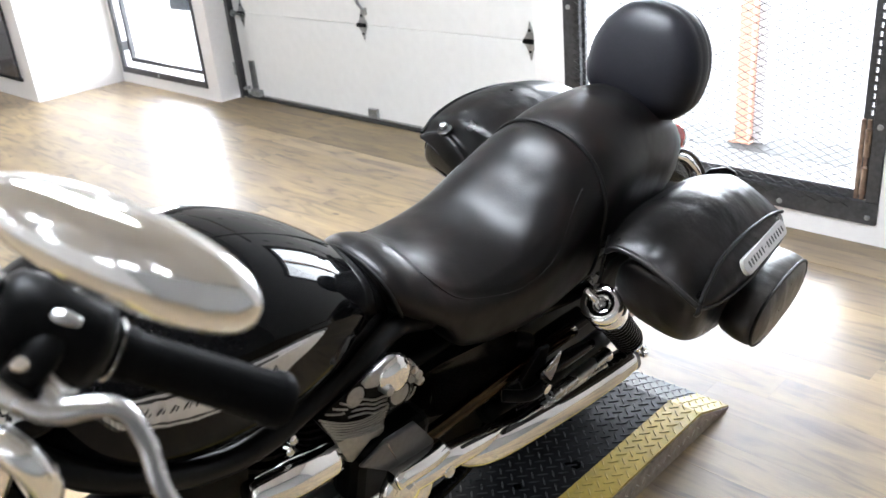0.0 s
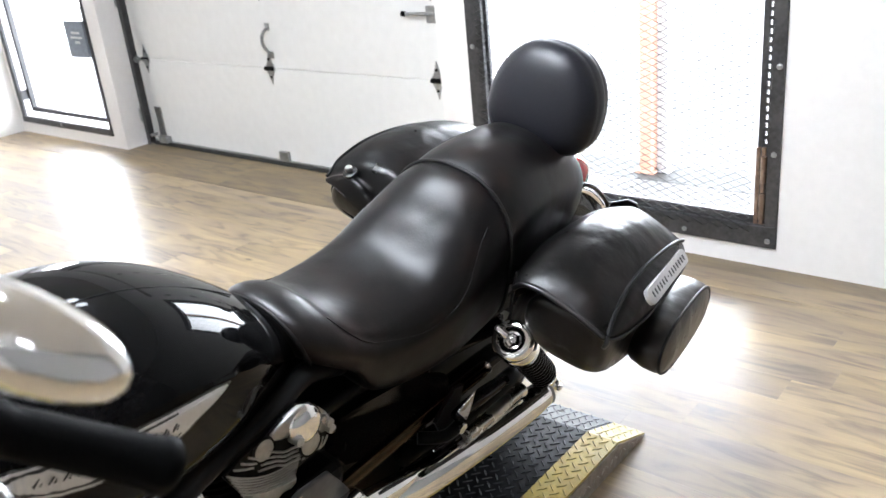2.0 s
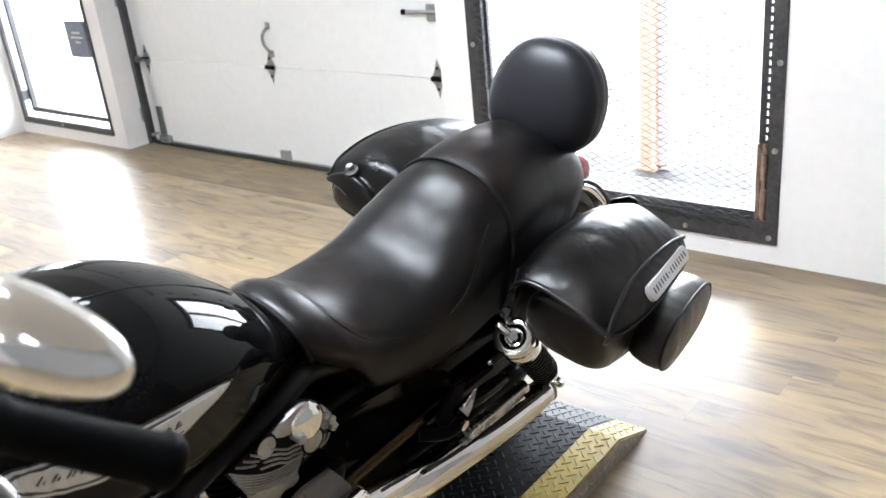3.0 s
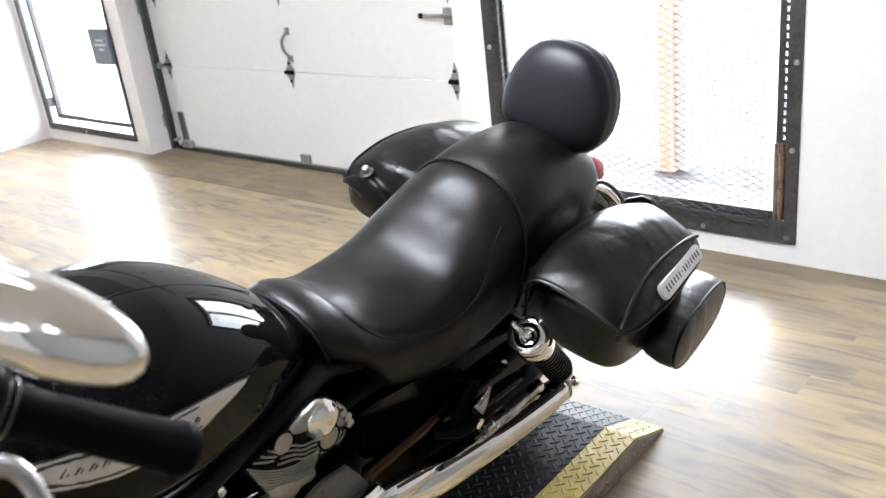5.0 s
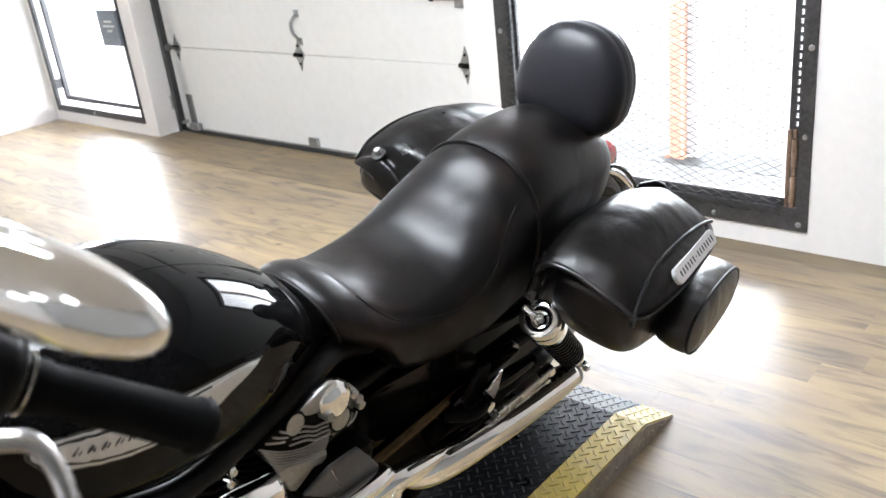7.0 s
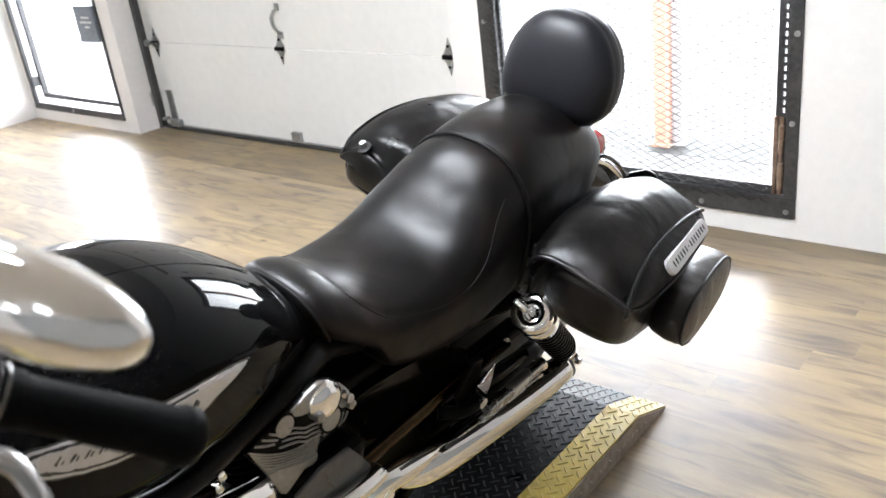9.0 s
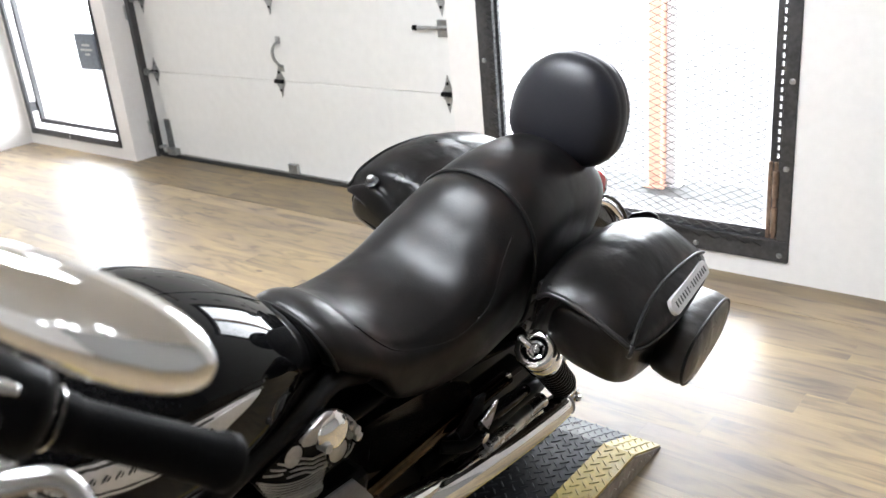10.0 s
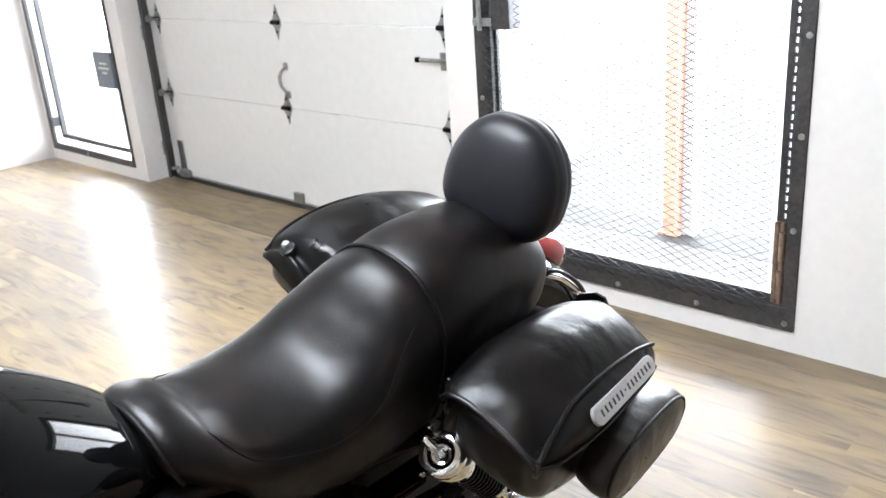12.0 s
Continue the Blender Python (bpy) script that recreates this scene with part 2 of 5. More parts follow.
# ---- builders ----
def part(name, bm, material, parent=None, label="", smooth=None):
    me = bpy.data.meshes.new(name)
    bmesh.ops.recalc_face_normals(bm, faces=bm.faces)
    bm.to_mesh(me)
    bm.free()
    me.materials.append(material)
    if smooth is not None:
        me.polygons.foreach_set("use_smooth", [True] * len(me.polygons))
        if smooth < 180:
            me.set_sharp_from_angle(angle=radians(smooth))
    ob = new(name, me)
    if parent:
        ob.parent = parent
    if label:
        ob["label"] = label
    return ob


def thing(name, at, label, category, group="", kind="", turn=None):
    ob = new(name)
    ob.empty_display_size = 0.1
    ob.matrix_world = turn if turn is not None else pose(*at)
    return tagged(ob, label, category, group, kind)


def box(lo, hi, bevel=0.0, bm=None):
    bm = bm or bmesh.new()
    c = [(a + b) / 2 for a, b in zip(lo, hi)]
    d = [b - a for a, b in zip(lo, hi)]
    r = bmesh.ops.create_cube(bm, size=1, matrix=Matrix.Translation(c) @ Matrix.Diagonal((*d, 1)))
    if bevel:
        es = list({e for v in r["verts"] for e in v.link_edges})
        bmesh.ops.bevel(bm, geom=es, offset=bevel, segments=2, affect="EDGES", profile=0.5)
    return bm


def spline(rows, n):
    """Rows of numbers, made denser by a Catmull-Rom curve: n steps a span."""
    rows = [np.array(r, float) for r in rows]
    out = []
    for i in range(len(rows) - 1):
        a, b, c, d = rows[max(i - 1, 0)], rows[i], rows[i + 1], rows[min(i + 2, len(rows) - 1)]
        for k in range(n):
            t = k / n
            out.append(0.5 * (2 * b + (c - a) * t + (2 * a - 5 * b + 4 * c - d) * t * t + (3 * b - a - 3 * c + d) * t ** 3))
    out.append(rows[-1])
    return out


def loft(rings, caps=True, bm=None, closed=True):
    bm = bm or bmesh.new()
    vs = [[bm.verts.new(p) for p in r] for r in rings]
    n = len(rings[0])
    for a, b in zip(vs, vs[1:]):
        for i in range(n if closed else n - 1):
            j = (i + 1) % n
            bm.faces.new((a[i], a[j], b[j], b[i]))
    if caps:
        bm.faces.new(vs[0])
        bm.faces.new(vs[-1])
    return bm


def sweep(points, radius, sides=14, steps=6, bm=None, flat=1.0):
    """A round tube along a smooth line; radius is a number or one number a point. flat: height over width."""
    rad = radius if isinstance(radius, (list, tuple)) else [radius] * len(points)
    rows = [[float(c) for c in q] for q in spline([(*p, r) for p, r in zip(points, rad)], steps)]
    pts = [Vector(r[:3]) for r in rows]
    up = Vector((0, 0, 1))
    d0 = (pts[1] - pts[0]).normalized()
    side = d0.cross(up if abs(d0.z) < 0.9 else Vector((1, 0, 0))).normalized()
    rings = []
    for i, p in enumerate(pts):
        d = (pts[min(i + 1, len(pts) - 1)] - pts[max(i - 1, 0)]).normalized()
        side = (side - d * side.dot(d)).normalized()
        top = d.cross(side)
        r = rows[i][3]
        rings.append([p + r * (math.cos(a) * side + flat * math.sin(a) * top) for a in [2 * math.pi * k / sides for k in range(sides)]])
    return loft(rings, bm=bm)


def lathe(profile, origin, axis, sides=28, bm=None):
    """Turn rows of (distance along the axis, radius) about an axis."""
    ax = Vector(axis).normalized()
    s = ax.orthogonal().normalized()
    t = ax.cross(s)
    o = Vector(origin)
    return loft([[o + ax * h + max(r, 1e-4) * (math.cos(a) * s + math.sin(a) * t) for a in [2 * math.pi * k / sides for k in range(sides)]] for h, r in profile], bm=bm)


def bead(a, n):
    """Sign-keeping power, for rounded-square outlines."""
    return math.copysign(abs(a) ** (2 / n), a)


def poly_slab(points, axis, lo, hi, bevel=0.0, bm=None):
    """A flat outline in two axes, given a thickness along the third."""
    bm = bm or bmesh.new()

    def at(p, h):
        q = list(p)
        q.insert("xyz".index(axis), h)
        return q
    a = [bm.verts.new(at(p, lo)) for p in points]
    b = [bm.verts.new(at(p, hi)) for p in points]
    n = len(points)
    fs = [bm.faces.new(a), bm.faces.new(b)] + [bm.faces.new((a[i], a[(i + 1) % n], b[(i + 1) % n], b[i])) for i in range(n)]
    if bevel:
        bmesh.ops.bevel(bm, geom=list({e for f in fs[:2] for e in f.edges}), offset=bevel, segments=2, affect="EDGES", profile=0.5)
    return bm


# ---- the room ----
WALL_Y, DOOR_Y, LEFT_X, STEP_Y = 3.045, 3.225, -6.50, 2.37
ROOM_X, ROOM_Y, CEIL_Z = 2.2, -7.0, 2.95
GATE_A = (-6.45, -5.265)      # opening of the far gate
GATE_B = (-2.245, -0.893)    # opening of the near gate
BAY = (-5.13, -2.415)         # opening of the roll-up door
GATE_LOW, GATE_TOP = 0.085, 2.12
THICK = 0.30


def structure(name, label, category, bm, material):
    return tagged(part(name, bm, material), label, category, kind="structure")


def north_wall():
    bm = bmesh.new()
    y0, y1 = WALL_Y, WALL_Y + THICK
    xs = [-8.6, GATE_A[0], GATE_A[1], BAY[0], BAY[1], GATE_B[0], GATE_B[1], ROOM_X + 0.2]
    for a, b in ((0, 1), (2, 3), (4, 5), (6, 7)):
        box((xs[a], y0, 0), (xs[b], y1, CEIL_Z), bm=bm)
    for a, b in (GATE_A, GATE_B):
        box((a, y0, 0), (b, y1, GATE_LOW), bm=bm)
        box((a, y0, GATE_TOP), (b, y1, CEIL_Z), bm=bm)
    box((BAY[0], y0, 2.32), (BAY[1], y1, CEIL_Z), bm=bm)
    return structure("wall_north", "white painted wall with two gate openings and a roll-up door bay", "wall", bm, WALL)


north_wall()
bm = box((LEFT_X - 0.35, STEP_Y, 0), (LEFT_X, WALL_Y, CEIL_Z))
structure("wall_return", "white painted return wall beside the far gate", "wall", bm, WALL)
bm = box((-8.6, STEP_Y, 0), (LEFT_X - 0.35, STEP_Y + 0.2, CEIL_Z))
structure("wall_poster", "white painted wall stretch carrying a framed poster", "wall", bm, WALL)
structure("wall_west", "plain white painted side wall", "wall", box((-8.8, ROOM_Y - 0.2, 0), (-8.6, STEP_Y + 0.2, CEIL_Z)), WALL)
# unseen wall, set close and grey to dim what the bike reflects
structure("wall_east", "unseen grey side wall, added to dim the bike's reflections", "wall", box((ROOM_X, ROOM_Y - 0.2, 0), (ROOM_X + 0.2, WALL_Y, CEIL_Z)), DARKWALL)
structure("wall_south", "plain white painted rear wall", "wall", box((-8.6, ROOM_Y - 0.2, 0), (ROOM_X, ROOM_Y, CEIL_Z)), WALL)
structure("ceiling", "plain white ceiling with twin-bulb lights", "ceiling", box((-8.8, ROOM_Y - 0.2, CEIL_Z), (ROOM_X + 0.2, WALL_Y + THICK, CEIL_Z + 0.15)), CEIL)
floor = structure("floor", "glossy pale oak board floor", "floor", box((-8.8, ROOM_Y - 0.2, -0.12), (ROOM_X + 0.2, DOOR_Y + 0.02, -0.006)), SEAL)
structure("ground", "pale concrete apron outside the gates", "ground", box((-60, DOOR_Y + 0.02, -0.2), (60, 60, -0.03)), CONCRETE)

# bright overcast distance beyond the gates
bm = bmesh.new()
vs = [bm.verts.new((14 * math.cos(a) - 2, 4 + 14 * math.sin(a), z)) for z in (-1, 9) for a in [math.pi * k / 24 for k in range(25)]]
for i in range(24):
    bm.faces.new((vs[i], vs[i + 1], vs[26 + i], vs[25 + i]))
tagged(part("backdrop", bm, OUTSIDE), "white overexposed daylight beyond the gates", "backdrop", kind="structure")

# dark slab added to give the apron its darker band
tagged(part("dark_strip", box((-3.4, 3.86, -0.034), (1.2, 4.12, -0.0285), 0.0005), STRIP), "dark strip across the apron outside", "drain")

# low white plinth standing on the boards past the near gate
plinth = thing("plinth", (-0.098, 2.417, 0), "low white painted wooden plinth on the oak boards", "plinth")
part("plinth_body", box((0, 0, 0), (0.46, 0.14, 0.195), 0.003), WALL, plinth)
part("plinth_cap", box((-0.004, -0.004, 0.195), (0.464, 0.144, 0.212), 0.003), OAKEDGE, plinth, "brown edge cap")

# posts outside the near gate
def outside_post(name, x, y, half, mat, label):
    p = thing(name, (x, y, -0.03), label, "post")
    part("shaft", box((-half, -half, 0.012), (half, half, 2.6), 0.006), mat, p)
    part("base_plate", box((-half - 0.02, -half - 0.02, 0), (half + 0.02, half + 0.02, 0.012), 0.003), mat, p)


outside_post("orange_post", -1.868, 3.99, 0.034, ORANGE, "faded orange square post standing on the apron outside")
outside_post("grey_post", -1.800, 4.03, 0.028, GREYPOST, "pale grey slim post on the apron outside")
outside_post("grey_post", -3.15, 4.95, 0.06, GREYPOST, "broad pale grey post on the apron outside")


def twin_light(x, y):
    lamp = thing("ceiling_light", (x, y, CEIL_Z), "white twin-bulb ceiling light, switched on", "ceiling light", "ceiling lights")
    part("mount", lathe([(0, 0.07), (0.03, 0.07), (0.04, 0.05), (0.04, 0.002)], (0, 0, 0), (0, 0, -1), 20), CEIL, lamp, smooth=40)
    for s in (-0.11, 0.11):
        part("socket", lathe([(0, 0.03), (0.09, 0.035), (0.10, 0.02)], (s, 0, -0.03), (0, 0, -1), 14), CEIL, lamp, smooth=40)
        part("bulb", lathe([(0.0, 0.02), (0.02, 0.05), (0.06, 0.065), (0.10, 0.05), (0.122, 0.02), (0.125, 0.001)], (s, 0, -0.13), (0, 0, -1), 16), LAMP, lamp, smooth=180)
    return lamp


def sheen_panel_light(x, y):
    lamp = thing("sheen_panel_light", (x, y, CEIL_Z), "unseen oblong ceiling panel light, added for the seat's sheen", "ceiling light")
    for sx, sy, lx, ly in ((-0.61, 0, 0.015, 0.32), (0.61, 0, 0.015, 0.32), (0, -0.305, 0.595, 0.015), (0, 0.305, 0.595, 0.015)):
        part("frame", box((sx - lx, sy - ly, -0.035), (sx + lx, sy + ly, 0), 0.003), ZINC, lamp)
    part("diffuser", box((-0.594, -0.289, -0.028), (0.594, 0.289, -0.012)), PANEL, lamp)
    return lamp


# unseen panel added overhead to spread a broad highlight on the seat
sheen_panel_light(-1.35, 0.70)
# bulbs known from reflections; grid assumed, leftmost column added to brighten the left walls
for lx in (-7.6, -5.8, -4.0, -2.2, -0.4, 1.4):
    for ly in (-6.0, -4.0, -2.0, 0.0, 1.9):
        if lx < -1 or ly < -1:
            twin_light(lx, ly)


# ---- roll-up door ----
def rollup_door():
    d = thing("door_1", (BAY[0], DOOR_Y, 0), "white sectional roll-up garage door, closed", "garage door", kind="structure")
    w = BAY[1] - BAY[0]
    z = 0.025
    for h in (0.545, 0.457, 0.457, 0.457, 0.457):
        bm = box((0.0, 0, z + 0.0015), (w, 0.045, z + h - 0.0015), 0.003)
        part("section", bm, DOORWHITE, d, "white enamelled door section")
        z += h
    part("bottom_seal", box((0.05, -0.018, 0.0), (w, 0.03, 0.024), 0.006), SEAL, d, "black rubber bottom seal")
    part("bottom_rail", box((0.06, -0.012, 0.026), (w - 0.02, -0.0005, 0.034), 0.001), ZINC, d, "zinc bottom rail")

    def hinge(x, zc, wide=0.036, tall=0.092):
        out = [(x, zc - tall), (x + wide * 0.55, zc - tall * 0.35), (x + wide, zc - 0.012), (x + wide, zc + 0.012), (x + wide * 0.55, zc + tall * 0.35), (x, zc + tall),
               (x - wide * 0.55, zc + tall * 0.35), (x - wide, zc + 0.012), (x - wide, zc - 0.012), (x - wide * 0.55, zc - tall * 0.35)]
        hg = part("hinge", poly_slab(out, "y", -0.005, -0.0005, 0.001), ZINC, d, "diamond-shaped zinc hinge")
        part("knuckle", lathe([(-0.03, 0.002), (-0.03, 0.012), (0.03, 0.012), (0.03, 0.002)], (x, -0.014, zc), (1, 0, 0), 12), BLACK, hg, smooth=40)
        for s in (-1, 1):
            part("bolt", lathe([(0, 0.007), (0.005, 0.007), (0.007, 0.002)], (x, -0.005, zc + s * tall * 0.55), (0, -1, 0), 8), BLACK, hg)

    for zc in (0.57, 1.027, 1.484, 1.941):
        for x in (0.155, 1.35, w - 0.165):
            hinge(x, zc)
        # rollers run in the left track
        part("roller", lathe([(-0.02, 0.002), (-0.02, 0.022), (0.012, 0.022), (0.012, 0.002)], (0.09, -0.03, zc), (1, 0, 0), 14), ZINC, d, smooth=40)
        part("roller_stem", lathe([(0, 0.005), (0.12, 0.005)], (0.09, -0.03, zc), (1, 0, 0), 8), ZINC, d)
    # pull handle
    x = 1.365
    part("pull_handle", sweep([(x + 0.016, -0.006, 0.79), (x + 0.016, -0.03, 0.78), (x + 0.002, -0.042, 0.75), (x + 0.002, -0.042, 0.705), (x + 0.016, -0.03, 0.672), (x + 0.018, -0.006, 0.655)],
                              [0.007, 0.008, 0.009, 0.009, 0.008, 0.007], 10), ZINC, d, "curved zinc pull handle", 40)
    for zz in (0.798, 0.645):
        part("handle_foot", box((x - 0.006, -0.006, zz - 0.02), (x + 0.03, -0.0005, zz + 0.02), 0.003), ZINC, d)
    # slide latch
    lx = w - 0.165
    part("latch_plate", box((lx - 0.03, -0.012, 0.84), (lx + 0.05, -0.0005, 0.92), 0.004), ZINC, d, "zinc slide latch plate")
    part("latch_bolt", sweep([(lx - 0.14, -0.024, 0.884), (lx - 0.06, -0.022, 0.884), (lx + 0.06, -0.018, 0.884)], 0.009, 10, 3), ZINC, d, "", 40)
    part("latch_knob", lathe([(0, 0.004), (0.004, 0.013), (0.02, 0.013), (0.024, 0.004)], (lx - 0.145, -0.024, 0.884), (-1, 0, 0), 12), BLACK, d, smooth=40)
    # stop block
    sx = 1.365
    part("stop_block", box((sx - 0.04, -0.024, 0.035), (sx + 0.035, -0.002, 0.09), 0.003), ZINC, d)
    part("stop_flange", box((sx - 0.06, -0.006, 0.034), (sx - 0.04, -0.0005, 0.06), 0.002), ZINC, d)
    # corner bracket
    part("corner_bracket", box((0.135, -0.008, 0.034), (0.20, -0.0005, 0.26), 0.003), ZINC, d, "zinc corner bracket")
    part("cable_drum_pin", lathe([(0, 0.011), (0.045, 0.011), (0.05, 0.004)], (0.14, -0.03, 0.085), (0, -1, 0), 12), ZINC, d, smooth=40)
    part("corner_roller_block", box((0.17, -0.05, 0.03), (0.26, -0.008, 0.075), 0.006), ZINC, d)
    return d


rollup_door()


def door_track(name, x, flip):
    t = thing(name, (x, DOOR_Y - 0.02, 0), "grey steel vertical roller track beside the door", "door track", kind="structure")
    part("web", box((-0.004, -0.06, 0.02), (0.0, 0.0, 2.35)), STEEL, t)
    part("front_lip", box((0 if flip > 0 else -0.03, -0.06, 0.02), (0.03 if flip > 0 else 0, -0.056, 2.35)), STEEL, t)
    for zz in (0.16, 0.9, 1.6):
        br = part("bracket", box((-0.07 if flip > 0 else 0.0, -0.035, zz), (-0.004 if flip > 0 else 0.07, -0.03, zz + 0.09), 0.002), ZINC, t)
        part("bolt", lathe([(0, 0.009), (0.008, 0.009), (0.01, 0.003)], (-0.04 if flip > 0 else 0.04, -0.035, zz + 0.045), (0, -1, 0), 8), ZINC, br)
    return t


door_track("door_track_left", BAY[0] + 0.09, 1)
structure("trim", "dark threshold edge between floor and bay", "trim", box((BAY[0] + 0.02, DOOR_Y - 0.006, -0.005), (BAY[1], DOOR_Y + 0.01, 0.002)), SEAL)


# ---- gates ----
def expanded_mesh(x0, x1, z0, z1, y, cell_w, cell_h, wire):
    """Expanded metal: zigzag strands that meet at their bends, as one mesh."""
    verts, faces = [], []
    nz = int((z1 - z0) / cell_h)
    nx = int((x1 - x0) / cell_w)
    for i in range(nx):
        for s in (0, 1):
            pts = []
            for k in range(nz * 2 + 1):
                edge = k % 2 == s
                px = x0 + (i + (0.0 if edge else 0.5) + (0.0 if s == 0 else 0.5) - (0.0 if s == 0 else 0.0)) * cell_w
                pts.append((px, z0 + k * cell_h / 2))
            base = len(verts)
            for px, pz in pts:
                verts += [(px - wire, y, pz), (px, y - wire, pz), (px + wire, y, pz), (px, y + wire, pz)]
            for k in range(len(pts) - 1):
                a, b = base + 4 * k, base + 4 * k + 4
                faces += [(a + j, a + (j + 1) % 4, b + (j + 1) % 4, b + j) for j in range(4)]
    # strands share their corners where they meet, so the sheet is one piece
    seen, order = {}, []
    for p in verts:
        key = tuple(round(c, 5) for c in p)
        order.append(seen.setdefault(key, len(seen)))
    me = bpy.data.meshes.new("mesh_panel")
    me.from_pydata(list(seen), [], [tuple(order[i] for i in f) for f in faces])
    return me


def gate(name, x0, x1, label, near):
    g = thing(name, (0, WALL_Y, 0), label, "gate", "steel mesh gates", kind="structure")
    z0, z1 = GATE_LOW - 0.005, GATE_TOP
    bw = 0.085 if near else 0.045
    # fixed angle frame on the wall face
    f = -0.012
    part("frame_bottom", box((x0, f, z0), (x1, 0.01, z0 + bw), 0.003), STEEL, g)
    part("frame_top", box((x0, f, z1 - bw), (x1, 0.01, z1), 0.003), STEEL, g)
    part("frame_left", box((x0, f + 0.001, z0 + bw), (x0 + bw, 0.01, z1 - bw), 0.003), STEEL, g)
    part("frame_right", box((x1 - bw * 0.53, f + 0.001, z0 + bw), (x1, 0.01, z1 - bw), 0.003), STEEL, g)
    if near:
        # leaf stile with a row of slots that let the light through
        sx = x1 - bw * 0.53 - 0.002
        part("leaf_stile", box((sx - 0.042, 0.012, z0 + bw), (sx - 0.020, 0.03, z1 - bw), 0.002), STEEL, g)
        part("leaf_stile", box((sx - 0.011, 0.012, z0 + bw), (sx + 0.006, 0.03, z1 - bw), 0.002), STEEL, g)
        z = 0.46
        while z < z1 - bw:
            part("stile_rung", box((sx - 0.021, 0.013, z), (sx - 0.010, 0.028, z + 0.013)), STEEL, g)
            z += 0.030
        for ha, hb in ((0.045, 0.030), (0.025, 0.011)):
            part("hinge_plate", box((sx - ha, 0.004, z0 + bw - 0.01), (sx - hb, 0.034, 0.46), 0.003), RUST, g, "rusted lower hinge leaf")
        for zz in (0.24, 0.38):
            part("hinge_barrel", lathe([(-0.05, 0.003), (-0.05, 0.011), (0.05, 0.011), (0.05, 0.003)], (sx - 0.012, -0.006, zz), (0, 0, 1), 12), RUST, g, "rusted hinge barrel", 40)
        part("leaf_bottom_rail", box((x0 + bw, 0.014, z0 + bw - 0.012), (sx - 0.042, 0.04, z0 + bw + 0.030), 0.002), STEEL, g)
        part("leaf_left_stile", box((x0 + bw - 0.03, 0.0105, z0 + bw + 0.02), (x0 + bw + 0.014, 0.03, z1 - bw), 0.002), STEEL, g)
        mesh = expanded_mesh(x0 + bw - 0.03, sx - 0.028, z0 + bw - 0.028, z1 - bw, -0.0165, 0.060, 0.028, 0.0030)
        lo, hi = z0 + bw / 2, 0
        for bx, bz in ((x1 - 0.03, z0 + 0.028), (x1 - 0.022, 0.443), (x1 - 0.018, 0.757), (x1 - 0.016, 1.07), (x1 - 0.016, 1.4), (-1.246, 0.106), (-1.575, 0.104),
                       (x0 + 0.03, 0.42), (x0 + 0.03, 0.78), (x0 + 0.03, 1.10), (-1.905, 0.104)):
            part("bolt", lathe([(0, 0.011), (0.005, 0.010), (0.007, 0.004)], (bx, f, bz), (0, -1, 0), 10), ZINC, g, "pale zinc bolt head")
        lk = part("lock_box", box((x0 + 0.118, -0.045, 1.06), (x0 + 0.210, 0.03, 1.20), 0.005), STEEL, g, "black steel lock box")
        part("hasp", box((x0 + 0.02, -0.04, 1.07), (x0 + 0.118, -0.018, 1.10), 0.003), ZINC, lk)
        part("hasp_pin", lathe([(-0.02, 0.009), (0.11, 0.009)], (x0 + 0.06, -0.045, 1.075), (0, 0, 1), 10), ZINC, lk, smooth=40)
    else:
        # leaf hangs a little behind the frame and leaves a bright slit all round
        iy0, iy1 = 0.05, 0.085
        a, b, c = x0 + 0.046, x1 - 0.10, z0 + 0.10
        part("leaf_bottom_rail", box((a, iy0, c - 0.032), (b, iy1, c), 0.003), STEEL, g)
        part("leaf_left_stile", box((a, iy0, c), (a + 0.03, iy1, z1 - 0.1), 0.003), STEEL, g)
        part("leaf_right_stile", box((b - 0.03, iy0, c), (b, iy1, z1 - 0.1), 0.003), STEEL, g)
        part("hinge_block", box((x0 + 0.035, -0.004, 0.24), (x0 + 0.054, 0.06, 0.31), 0.004), STEEL, g)
        mesh = expanded_mesh(a + 0.02, b - 0.02, c, z1 - 0.1, 0.066, 0.046, 0.029, 0.0010)
        lk = part("lock_plate", box((x1 - 0.235, -0.03, 0.605), (x1 - 0.012, -0.014, 0.835), 0.004), LOCKPLATE, g, "blue-grey lock plate with a worn label")
        for k, (w0, w1) in enumerate(((0.075, 0.165), (0.05, 0.185), (0.095, 0.15))):
            part("label_bar", box((x1 - 0.235 + w0, -0.033, 0.755 - 0.03 * k), (x1 - 0.235 + w1, -0.0295, 0.768 - 0.03 * k)), PLATE, lk)
        for bx in (x0 + 0.55,):
            part("bolt", lathe([(0, 0.011), (0.005, 0.010), (0.007, 0.004)], (bx, f, z0 + 0.022), (0, -1, 0), 10), ZINC, g)
    mesh.materials.append(WIRE)
    m = new("mesh_panel", mesh)
    m.parent = g
    tagged(m, "diamond expanded-metal infill", kind="stuff")
    return g


gate("gate_far", *GATE_A, "dark steel security gate with blue-grey lock plate", False)
gate("gate_near", *GATE_B, "dark steel mesh security gate with rusted hinges", True)

# poster on the far wall
po = thing("poster", (-7.35, STEP_Y, 0.16), "dark framed photographic print hung low on the wall", "poster")
part("print", box((-0.62, -0.02, 0), (0.66, -0.004, 1.2), 0.003), POSTERDARK, po)
